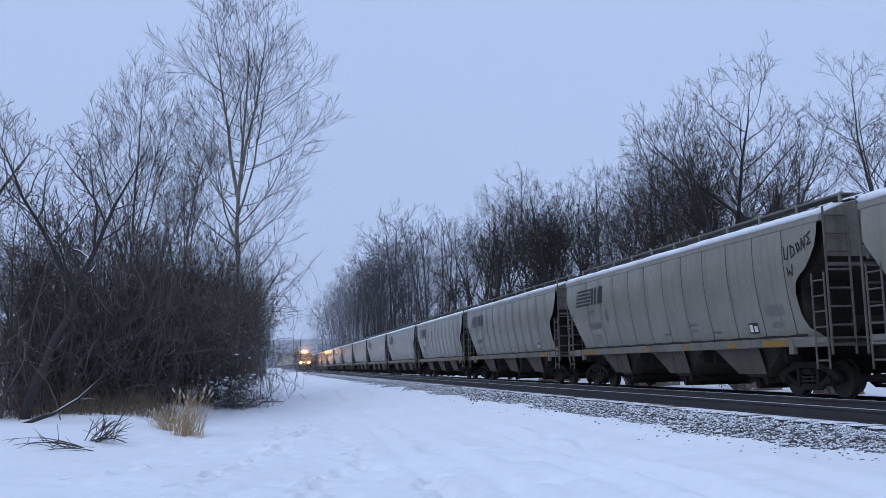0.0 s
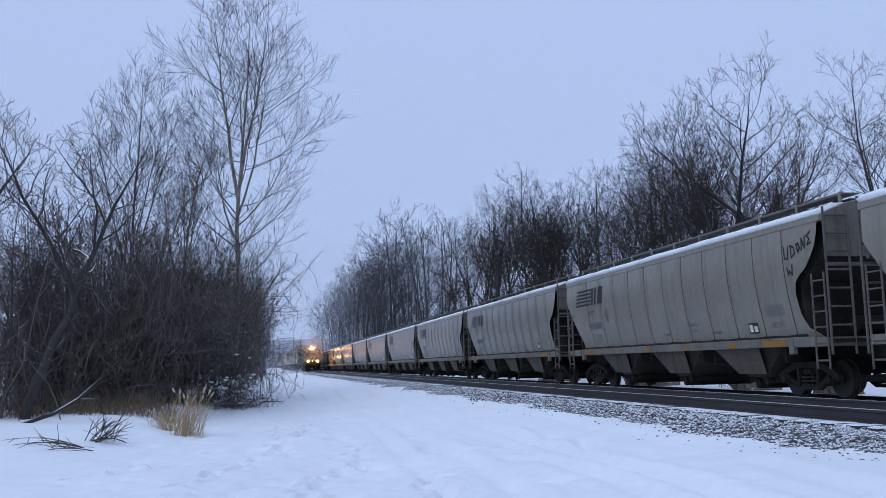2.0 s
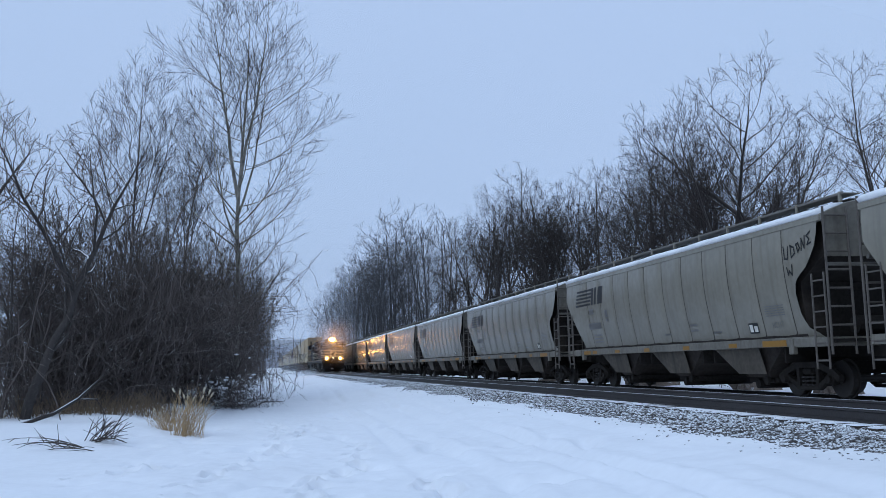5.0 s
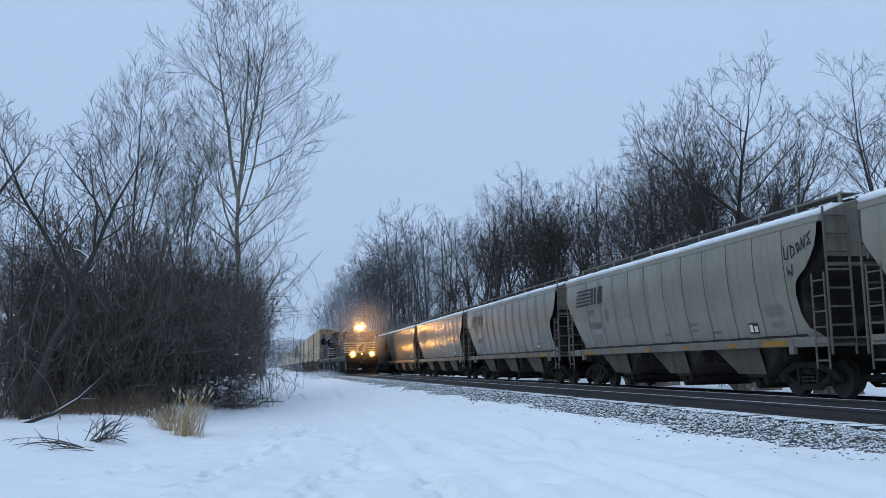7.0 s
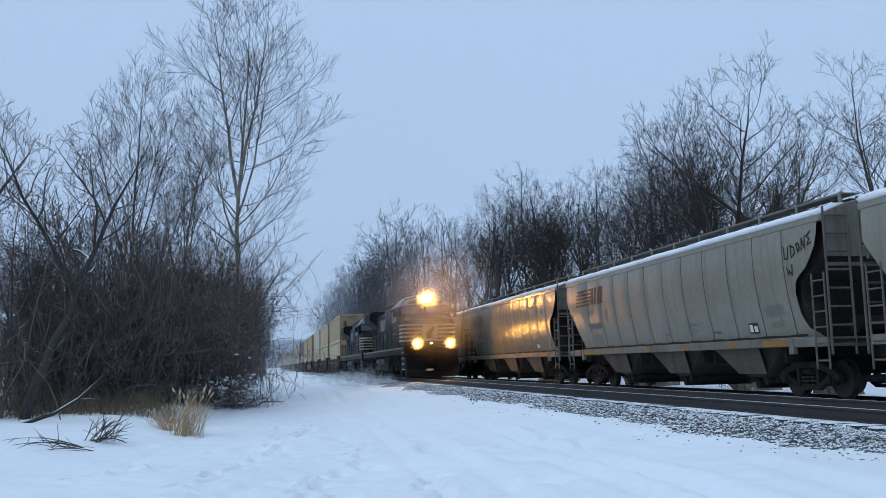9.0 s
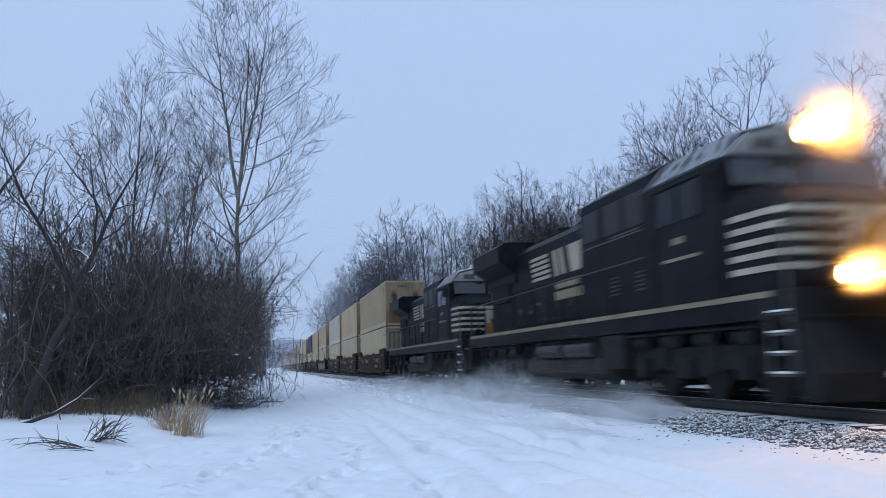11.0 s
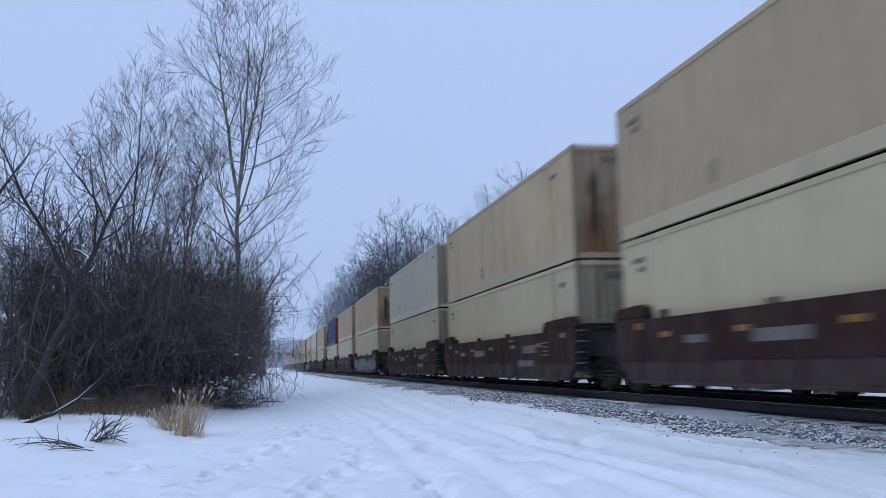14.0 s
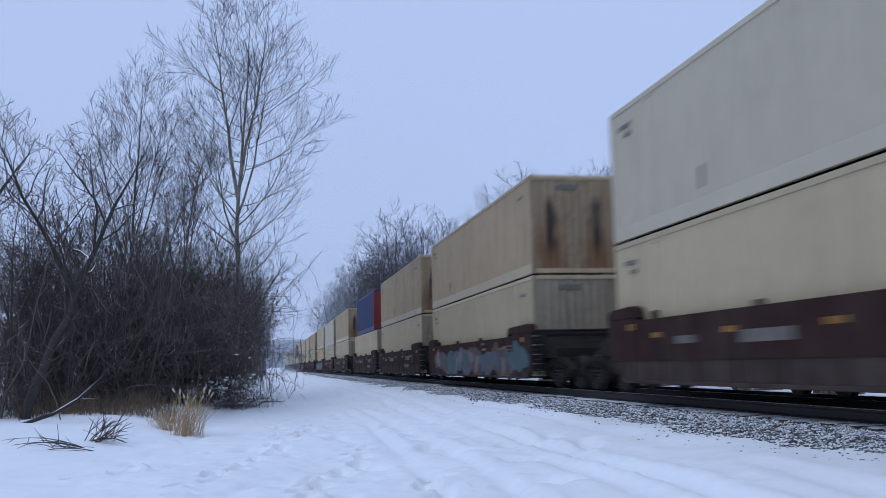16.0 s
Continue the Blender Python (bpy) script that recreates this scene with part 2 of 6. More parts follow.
LAMP_WARM = material("lit_headlight_lens", (0.9, 0.8, 0.6), 0.2, bump=0, emit=(1.0, 0.4, 0.07), strength=900)
LAMP_DITCH = material("lit_ditch_light_lens", (0.9, 0.8, 0.6), 0.2, bump=0, emit=(1.0, 0.42, 0.08), strength=480)
BOX_CREAM = streaked(material("cream_container_paint", (0.425, 0.32, 0.195), 0.5, vary=0.14, coarse=0.35, fine=3, bump=0.02, per_object=0.1), (0.19, 0.125, 0.07), 0.5)
BOX_WHITE = streaked(material("off_white_container_paint", (0.46, 0.375, 0.24), 0.5, vary=0.12, coarse=0.35, fine=3, bump=0.02, per_object=0.1), (0.2, 0.15, 0.1), 0.3)
BOX_PALE = streaked(material("pale_grey_container_paint", (0.48, 0.42, 0.315), 0.5, vary=0.1, coarse=0.35, fine=3, bump=0.02, per_object=0.08), (0.2, 0.17, 0.13), 0.25)
BOX_BLUE = material("blue_container_paint", (0.02, 0.034, 0.105), 0.5, vary=0.2, coarse=0.6, fine=4, bump=0.03)
BOX_RED = material("red_container_doors", (0.2, 0.025, 0.022), 0.5, vary=0.2, coarse=0.6, fine=4, bump=0.03)


def lock_stains(m):
    """Rust that has run down an end wall from its two lock bars."""
    n, l = m.node_tree.nodes, m.node_tree.links
    b = n["Principled BSDF"]
    co, sep = n.new("ShaderNodeTexCoord"), n.new("ShaderNodeSeparateXYZ")
    l.new(co.outputs["Object"], sep.inputs[0])

    def calc(op, a, c=None):
        q = n.new("ShaderNodeMath")
        q.operation = op
        for i, v in enumerate((a, c)):
            if v is None:
                continue
            if isinstance(v, (int, float)):
                q.inputs[i].default_value = v
            else:
                l.new(v, q.inputs[i])
        return q.outputs[0]

    def fade(v, a, c):
        q = n.new("ShaderNodeMapRange")
        q.interpolation_type = "SMOOTHSTEP"
        q.inputs[1].default_value, q.inputs[2].default_value = a, c
        l.new(v, q.inputs[0])
        return q.outputs[0]

    squash, rough = n.new("ShaderNodeMapping"), n.new("ShaderNodeTexNoise")
    squash.inputs["Scale"].default_value = (5.0, 5.0, 1.1)
    rough.inputs["Scale"].default_value, rough.inputs["Detail"].default_value = 1.0, 6
    info, far = n.new("ShaderNodeObjectInfo"), n.new("ShaderNodeVectorMath")
    l.new(co.outputs["Object"], squash.inputs["Vector"])
    far.operation = "ADD"
    l.new(squash.outputs[0], far.inputs[0])
    l.new(calc("MULTIPLY", info.outputs["Random"], 40.0), far.inputs[1])
    l.new(far.outputs[0], rough.inputs["Vector"])
    off = calc("ABSOLUTE", calc("SUBTRACT", calc("ABSOLUTE", sep.outputs[0]), 0.72))
    ragged = calc("ADD", off, calc("MULTIPLY", calc("SUBTRACT", rough.outputs["Fac"], 0.5), 0.5))
    high = calc("MULTIPLY", fade(sep.outputs[2], 2.45, 1.9), fade(sep.outputs[2], 0.25, 1.0))
    for near, wide, tone, amount, up in ((0.1, 0.75, (0.17, 0.075, 0.028), 0.85, fade(sep.outputs[2], 2.2, 0.5)), (0.03, 0.24, (0.022, 0.014, 0.011), 0.9, high)):
        old = b.inputs["Base Color"].links[0].from_socket
        mix = n.new("ShaderNodeMix")
        mix.data_type = "RGBA"
        mix.inputs[7].default_value = (*tone, 1)
        l.new(calc("MULTIPLY", calc("MULTIPLY", fade(ragged, wide, near), up), amount), mix.inputs[0])
        l.new(old, mix.inputs[6])
        l.new(mix.outputs[2], b.inputs["Base Color"])
    return m


RUSTY_END = lock_stains(streaked(material("rust_stained_end_wall", (0.3, 0.225, 0.14), 0.7, vary=0.3, coarse=0.9, fine=5, bump=0.05, per_object=0.12), (0.17, 0.08, 0.03), 0.5, (1.1, 1.1, 0.5), 0.5, 0.72))
SPRAY = [material(n, c, 0.65, vary=0.45, coarse=1.6, fine=9, bump=0) for n, c in (("teal_spray_paint", (0.06, 0.1, 0.11)), ("pale_spray_paint", (0.17, 0.165, 0.17)), ("red_spray_paint", (0.1, 0.045, 0.04)), ("blue_spray_paint", (0.09, 0.1, 0.115)))]
FADED_WHITE = material("faded_white_lettering", (0.14, 0.125, 0.11), 0.65, vary=0.5, coarse=1.5, fine=7, bump=0)
WELL_RED = streaked(material("maroon_well_car_paint", (0.036, 0.0175, 0.0155), 0.8, vary=0.4, coarse=0.8, fine=5, bump=0.05, spec=0.08), (0.07, 0.05, 0.04), 0.6, (1.6, 1.6, 0.5), 0.42, 0.7)
WELL_GREY = streaked(material("dusty_maroon_lower_sill", (0.055, 0.037, 0.034), 0.85, vary=0.4, coarse=0.9, fine=5, bump=0.05, spec=0.08), (0.1, 0.082, 0.072), 0.55, (1.4, 1.4, 0.6), 0.42, 0.7)
# the bridge's bluish pale tone has distance haze painted in
CONCRETE = material("weathered_hazy_concrete", (0.5, 0.52, 0.56), 0.85, vary=0.25, coarse=0.3, fine=4)
# woods coloured as pale and blue as haze would leave them
HAZY_HILL_WOOD = material("haze_paled_woods", (0.38, 0.4, 0.46), 0.95, vary=0.3, coarse=0.05, fine=0.6, bump=0)


# ---- building helpers ----
def part(name, bm, mat, parent=None, label=""):
    me = bpy.data.meshes.new(name)
    bm.to_mesh(me)
    bm.free()
    me.materials.append(mat)
    ob = new(name, me)
    if parent:
        ob.parent = parent
    if label:
        ob["label"] = label
    return ob


def share(name, me, parent, m=None):
    ob = new(name, me)
    ob.parent = parent
    if m is not None:
        ob.matrix_basis = m
    return ob


def box(bm, x0, x1, y0, y1, z0, z1, bevel=0.0):
    r = bmesh.ops.create_cube(bm, size=1)
    for v in r["verts"]:
        v.co = Vector((x0 + (v.co.x + 0.5) * (x1 - x0), y0 + (v.co.y + 0.5) * (y1 - y0), z0 + (v.co.z + 0.5) * (z1 - z0)))
    if bevel:
        es = list({e for v in r["verts"] for e in v.link_edges})
        bmesh.ops.bevel(bm, geom=es, offset=bevel, segments=2, affect="EDGES", profile=0.5)
    return bm


def rod(bm, a, b, r, n=6, r2=None):
    a, b = Vector(a), Vector(b)
    d = b - a
    m = Matrix.Translation((a + b) / 2) @ d.to_track_quat("Z", "Y").to_matrix().to_4x4()
    bmesh.ops.create_cone(bm, cap_ends=True, segments=n, radius1=r, radius2=r if r2 is None else r2, depth=d.length, matrix=m)
    return bm


def prism(bm, outline, x0, x1):
    """An outline in y, z drawn out from x0 to x1."""
    a = [bm.verts.new((x0, y, z)) for y, z in outline]
    b = [bm.verts.new((x1, y, z)) for y, z in outline]
    bm.faces.new(a)
    bm.faces.new(b[::-1])
    for i in range(len(a)):
        j = (i + 1) % len(a)
        bm.faces.new((a[i], b[i], b[j], a[j])[::-1])
    bmesh.ops.recalc_face_normals(bm, faces=bm.faces[:])
    return bm


def loft(bm, rings, close=True, caps=True):
    """Skins a row of rings of points."""
    vs = [[bm.verts.new(p) for p in ring] for ring in rings]
    n = len(vs[0])
    for a, b in zip(vs, vs[1:]):
        for i in range(n if close else n - 1):
            j = (i + 1) % n
            bm.faces.new((a[i], a[j], b[j], b[i]))
    if caps and close:
        bm.faces.new(vs[0][::-1])
        bm.faces.new(vs[-1])
    bmesh.ops.recalc_face_normals(bm, faces=bm.faces[:])
    return bm


def B():
    return bmesh.new()


def mesh_of(name, verts, faces, mat, smooth=False):
    me = bpy.data.meshes.new(name)
    verts = np.asarray(verts, np.float32)
    faces = np.asarray(faces, np.int32)
    k = faces.shape[1]
    me.vertices.add(len(verts))
    me.vertices.foreach_set("co", verts.ravel())
    me.loops.add(faces.size)
    me.loops.foreach_set("vertex_index", faces.ravel())
    me.polygons.add(len(faces))
    me.polygons.foreach_set("loop_start", np.arange(0, faces.size, k, dtype=np.int32))
    if smooth:
        me.polygons.foreach_set("use_smooth", np.ones(len(faces), bool))
    me.materials.append(mat)
    me.update(calc_edges=True)
    me.validate()
    return me


# ---- ground ----
NEAR, FAR = 8.86, 13.6          # centre lines of the two tracks
TIE_TOP = -0.19


def smooth(a, b, x):
    t = min(1.0, max(0.0, (x - a) / (b - a)))
    return t * t * (3 - 2 * t)


TRAILS = (((-1.3, 11.0), (-1.0, 12.5), (-0.5, 14.3), (-0.1, 16.0), (0.2, 17.8), (0.3, 21.3)), ((0.4, 11.0), (0.7, 12.6), (1.2, 13.6), (1.5, 15.5), (1.9, 18.2)), ((-0.1, 27.7), (0.4, 21.3), (0.7, 20.1), (1.3, 25.2)), ((2.1, 11.0), (2.1, 12.0), (2.6, 12.2)), ((-2.6, 14.2), (-1.9, 15.0), (-1.4, 14.6)))


def footsteps():
    """Steps along each trail, by turns to one side and the other."""
    out, side = [], 1
    rnd = random.Random(9)
    for trail in TRAILS:
        for (ax, ay), (bx, by) in zip(trail, trail[1:]):
            long = math.hypot(bx - ax, by - ay)
            n = max(1, round(long / 0.62))
            for i in range(n):
                t = (i + rnd.uniform(-0.15, 0.15)) / n
                side = -side
                dx, dy = (bx - ax) / long, (by - ay) / long
                out.append((ax + (bx - ax) * t + side * 0.1 * dy, ay + (by - ay) * t - side * 0.1 * dx, dx, dy, rnd.uniform(0.6, 1.25)))
    return out


TRODDEN = footsteps()


def ground_height(x, y):
    # lane beside the track, then the track bed, then the far side
    z = -0.78 + 0.44 * smooth(1.5, 6.6, x)
    z += 0.09 * smooth(6.6, 7.6, x)
    z += 0.055 * smooth(7.56, 7.75, x) * (1 - smooth(9.9, 10.2, x))
    z -= 0.2 * smooth(10.2, 11.8, x)
    z -= 0.02 * smooth(15.2, 17, x)
    z += 1.6 * smooth(19, 34, x)
    # low bank under the wood
    edge = -2.6 + 2.0 * smooth(24, 46, y) + 0.3 * math.sin(y * 0.33)
    bank = smooth(edge + 0.9, edge - 1.5, x) * smooth(17.5, 24, y)
    z += bank * (0.4 + 0.14 * noise.noise((x * 0.4, y * 0.4, 3)))
    z -= 1.0 * smooth(-9, -26, x)
    if x < 7 and y < 150:
        # wheel ruts and trodden snow
        d = x - 0.02 * y
        for c in (1.9, 2.5, 3.5, 4.1, 5.2):
            w = c + 0.16 * math.sin(y * 0.17 + c * 2)
            k = max(0.0, 0.55 + 0.9 * noise.noise((c * 3, y * 0.22, 0)))
            z -= 0.075 * k * math.exp(-((d - w) / 0.12) ** 2)
            z += 0.05 * k * math.exp(-((d - w - 0.27) / 0.13) ** 2)
        z += 0.05 * noise.noise((x * 0.5, y * 0.35, 1)) + 0.035 * noise.noise((x * 1.9, y * 1.3, 2)) + 0.022 * noise.noise((x * 5, y * 4, 5))
        if 10 < y < 30 and -4 < x < 5:
            for fx, fy, dx, dy, deep in TRODDEN:
                if abs(x - fx) > 0.9 or abs(y - fy) > 0.9:
                    continue
                u, v = ((x - fx) * dy - (y - fy) * dx) / 0.12, ((x - fx) * dx + (y - fy) * dy) / 0.25
                q = u * u + v * v
                if q < 9:
                    z += deep * (-0.23 * math.exp(-q * q) + 0.06 * math.exp(-((math.sqrt(q) - 1.5) / 0.35) ** 2) * (0.5 + noise.noise((x * 4, y * 3, 9))))
            z -= 0.1 * max(0.0, noise.noise((x * 1.6, y * 1.0, 7)) - 0.22) * 3
    return z


def build_ground():
    xs = np.concatenate([-np.geomspace(2500, 14, 26), np.arange(-13, -3, 0.5), np.arange(-3, 5, 0.08), np.arange(5, 8, 0.15), np.arange(8, 20, 0.2), np.geomspace(20.5, 2500, 30)])
    ys = np.concatenate([-np.geomspace(600, 6, 12), np.arange(-4, 8, 1.0), np.arange(8, 20, 0.08), np.arange(20, 32, 0.13), np.arange(32, 70, 0.3), np.geomspace(70.5, 4000, 60)])
    verts = [(x, y, ground_height(x, y) if y < 420 and abs(x) < 60 else (0.75 if x > 0 else -1.9)) for y in ys for x in xs]
    n = len(xs)
    i = np.arange((len(ys) - 1) * n).reshape(len(ys) - 1, n)[:, :-1].ravel()
    faces = np.stack([i, i + 1, i + n + 1, i + n], 1)
    ob = new("ground", mesh_of("ground", verts, faces, SNOW, True))
    tagged(ob, "snow-covered ground with faint wheel ruts and footprints", "ground", kind="structure")


build_ground()


# ---- tracks ----
FAR_LEVEL = -0.25        # the far track lies lower


def rail_section():
    return [(-0.07, -0.19), (0.07, -0.19), (0.07, -0.175), (0.012, -0.155), (0.012, -0.05), (0.036, -0.035), (0.036, -0.004), (-0.036, -0.004), (-0.036, -0.035), (-0.012, -0.05), (-0.012, -0.155), (-0.07, -0.175)]


def build_track(name, centre, label, level=0.0):
    track = tagged(new(name), label, "railway track", kind="structure")
    track.matrix_basis = pose(0, 0, level)
    for x in (centre - 0.755, centre + 0.755):
        bm = B()
        loft(bm, [[(x + a, y, z) for a, z in rail_section()] for y in (-60, 900)])
        part("rail", bm, RAIL_STEEL, track)
        bm = B()
        box(bm, x - 0.03, x + 0.03, -60, 900, -0.004, 0.0)
        part("rail_head", bm, RAIL_HEAD, track, "polished bright rail head")
    bm = B()
    box(bm, -1.3, 1.3, -0.115, 0.115, TIE_TOP - 0.18, TIE_TOP, 0.012)
    tie = part("tie", bm, TIE_WOOD, track)
    tie.matrix_basis = pose(centre, 6.0, 0.0)
    rnd = random.Random(int(centre * 10))
    for i in range(1, 230):
        share("tie", tie.data, track, pose(centre + rnd.uniform(-0.05, 0.05), 6.0 + i * 0.54, rnd.uniform(-0.012, 0.006), 0, 0, rnd.uniform(-1.2, 1.2)))
    verts, faces = [], []
    for i in range(230, 900):
        y = 6.0 + i * 0.54
        k = len(verts)
        verts += [(centre + a, y + b, TIE_TOP - c) for c in (0, 0.18) for b in (-0.115, 0.115) for a in (-1.3, 1.3)]
        faces += [(k, k + 1, k + 3, k + 2), (k, k + 4, k + 5, k + 1), (k, k + 2, k + 6, k + 4), (k + 1, k + 5, k + 7, k + 3), (k + 2, k + 3, k + 7, k + 6)]
    ob = share("distant_ties", mesh_of("distant_ties", verts, faces, TIE_WOOD), track)
    ob["kind"] = "stuff"


build_track("track_near", NEAR, "dark steel rails on snowy wooden ties in stone ballast")
build_track("track_far", FAR, "dark steel rails under the parked hopper cars", FAR_LEVEL)


def build_ballast():
    rng = np.random.default_rng(5)
    n = 36000
    y = 8 * (160 / 8) ** rng.random(n) + rng.normal(0, 0.2, n)
    band = rng.random(n)
    edge = 6.25 + 0.25 * np.sin(y * 0.9) + 0.15 * np.sin(y * 2.3 + 1)
    x = np.where(band < 0.7, edge + (7.75 - edge) * rng.random(n) ** 0.66, np.where(band < 0.86, rng.uniform(7.5, 8.15, n), NEAR + rng.uniform(-1.4, 3.6, n)))
    stray = rng.random(n) < 0.012
    x = np.where(stray, edge - rng.random(n) ** 2 * 0.7, x)
    size = np.where(stray, 0.55, 1.0) * rng.uniform(0.016, 0.038, n) * np.clip(0.9 + y / 100, 0.9, 2.2)
    base = np.array([(1, 0, 0), (-1, 0, 0), (0, 1, 0), (0, -1, 0), (0, 0, 1), (0, 0, -1)], float)
    tri = np.array([(0, 2, 4), (2, 1, 4), (1, 3, 4), (3, 0, 4), (2, 0, 5), (1, 2, 5), (3, 1, 5), (0, 3, 5)])
    jit = base[None] * rng.uniform(0.65, 1.35, (n, 6, 1)) + rng.normal(0, 0.16, (n, 6, 3))
    a, c = rng.uniform(0, 6.283, n), rng.uniform(-0.7, 0.7, n)
    rz = np.stack([np.stack([np.cos(a), -np.sin(a), 0 * a], -1), np.stack([np.sin(a), np.cos(a), 0 * a], -1), np.stack([0 * a, 0 * a, 1 + 0 * a], -1)], 1)
    rx = np.stack([np.stack([1 + 0 * c, 0 * c, 0 * c], -1), np.stack([0 * c, np.cos(c), -np.sin(c)], -1), np.stack([0 * c, np.sin(c), np.cos(c)], -1)], 1)
    pts = np.einsum("nij,njk,nlk->nli", rz, rx, jit * np.array([1.2, 1.0, 0.8]))
    z = np.array([ground_height(u, v) for u, v in zip(x, y)]) + size * (0.05 + 0.4 * np.clip((x - edge) / 0.8, 0, 1))
    z = np.where(x > 7.6, -0.27 + rng.uniform(0, 0.06, n), z)
    verts = pts * size[:, None, None] + np.stack([x, y, z], 1)[:, None]
    faces = (tri[None] + 6 * np.arange(n)[:, None, None]).reshape(-1, 3)
    ob = new("ballast", mesh_of("ballast", verts.reshape(-1, 3), faces, STONE))
    tagged(ob, "loose grey ballast stones half buried in snow", "gravel", kind="stuff")


build_ballast()


# ---- running gear shared by the cars ----
def freight_truck(parent, y):
    """A two-axle truck: side frames, bolster and wheels."""
    t = new("truck")
    t.parent = parent
    t.matrix_basis = pose(0, y, 0)
    bm = B()
    for sx in (-1, 1):
        xa, xb = sorted((sx * 0.97, sx * 1.1))
        prism(bm, [(-1.22, 0.54), (-0.98, 0.68), (-0.42, 0.86), (0.42, 0.86), (0.98, 0.68), (1.22, 0.54), (1.14, 0.4), (0.92, 0.54), (0.4, 0.72), (-0.4, 0.72), (-0.92, 0.54), (-1.14, 0.4)], xa, xb)
        for q in (-1, 1):
            prism(bm, [(q * 1.0, 0.56), (q * 0.86, 0.58), (q * 0.36, 0.32), (q * 0.4, 0.2)], xa, xb)
            prism(bm, [(q * 0.44, 0.74), (q * 0.33, 0.74), (q * 0.33, 0.25), (q * 0.44, 0.25)], xa, xb)
            box(bm, xa - 0.02, xb + 0.02, q * 0.89 - 0.12, q * 0.89 + 0.12, 0.34, 0.58, 0.02)
            rod(bm, (sx * 1.06, q * 0.89, 0.45), (sx * 1.19, q * 0.89, 0.45), 0.095, 10)
        box(bm, xa, xb, -0.42, 0.42, 0.2, 0.29, 0.02)
    box(bm, -1.05, 1.05, -0.2, 0.2, 0.55, 0.85, 0.03)
    box(bm, -1.12, 1.12, -0.16, 0.16, 0.58, 0.7, 0.02)
    part("truck_frame", bm, HOPPER_BLACK, t)
    for sx in (-1, 1):
        bm = B()
        for q in (-0.2, 0.0, 0.2):
            for i in range(3):
                rod(bm, (sx * 1.03, q, 0.3 + i * 0.09), (sx * 1.03, q, 0.345 + i * 0.09), 0.085, 6)
        part("spring_set", bm, WHEEL_STEEL, t)
    bm = B()
    for s in (-0.75, 0.75):
        rod(bm, (s - 0.065, 0, 0), (s + 0.065, 0, 0), 0.42, 28)
        rod(bm, (s - 0.1, 0, 0), (s + 0.1, 0, 0), 0.12, 10)
        sx = -1 if s < 0 else 1
        rod(bm, (s - sx * 0.07, 0, 0), (s - sx * 0.1, 0, 0), 0.46, 28)
    rod(bm, (-1.0, 0, 0), (1.0, 0, 0), 0.08, 8)
    w = part("wheelset", bm, WHEEL_STEEL, t)
    w.matrix_basis = pose(0, -0.89, 0.46)
    share("wheelset", w.data, t, pose(0, 0.89, 0.46))
    return t


def ladder(bm, x, y0, y1, z0, z1, n, r=0.022, along="y"):
    ends = [(x, y0), (x, y1)] if along == "y" else [(y0, x), (y1, x)]
    for px, py in ends:
        rod(bm, (px, py, z0), (px, py, z1), r, 6)
    for i in range(n):
        z = z0 + (z1 - z0) * (i + 0.5) / n
        rod(bm, (*ends[0], z), (*ends[1], z), r * 0.8, 6)


# ---- covered hopper cars ----
HL = 17.15     # length of the body
SILL, EAVE = 1.25, 3.87


def side_x(z):
    """Half width of the bulging side at that height."""
    t = (z - SILL) / (EAVE - SILL)
    t = min(1.0, max(0.0, t))
    return 1.34 + 0.24 * math.sin(t * math.pi * 0.7) + 0.07 * t


def side_cut(z):
    """How far the side sheet stands back from the car's end."""
    t = (z - SILL) / (EAVE - SILL)
    return 0.02 + float(np.interp(t, (0, 0.04, 0.08, 0.19, 0.37, 0.47, 0.513, 0.576, 0.66, 0.75, 0.85, 1), (0.45, 0.66, 0.94, 1.13, 1.17, 1.1, 0.98, 0.64, 0.4, 0.2, 0.1, 0.05)))


def far_cut(z):
    """The same at the other end, where the sheet is cut on a slant."""
    t = (z - SILL) / (EAVE - SILL)
    return 0.03 + float(np.interp(t, (0, 0.07, 0.69, 1), (1.32, 1.25, 0.02, 0.02)))


def sheet(ys_of, zs, sx=-1, off=0.0, groove=(), bulge=()):
    bm = B()
    rows = []
    for z in zs:
        ys = ys_of(z)
        rows.append([bm.verts.new((sx * (side_x(z) + off - (0.014 if j in groove else 0) + (0.004 if j in bulge else 0)), y, z)) for j, y in enumerate(ys)])
    for a, b in zip(rows, rows[1:]):
        for i in range(len(a) - 1):
            f = bm.faces.new((a[i], b[i], b[i + 1], a[i + 1]))
            f.smooth = True
    bmesh.ops.recalc_face_normals(bm, faces=bm.faces[:])
    if sum(f.normal.x for f in bm.faces) * sx < 0:
        bmesh.ops.reverse_faces(bm, faces=bm.faces[:])
    return bm


ZS = [SILL + (EAVE - SILL) * i / 24 for i in range(25)]


def patch(name, car, y0, y1, z0, z1, mat, skew=0.0, label=""):
    """Paint on the side: a thin film that follows the curve."""
    zs = [z0 + (z1 - z0) * i / 4 for i in range(5)]
    bm = sheet(lambda z: [y0 + (z - z0) * skew, y1 + (z - z0) * skew], zs, -1, 0.012)
    return part(name, bm, mat, car, label)


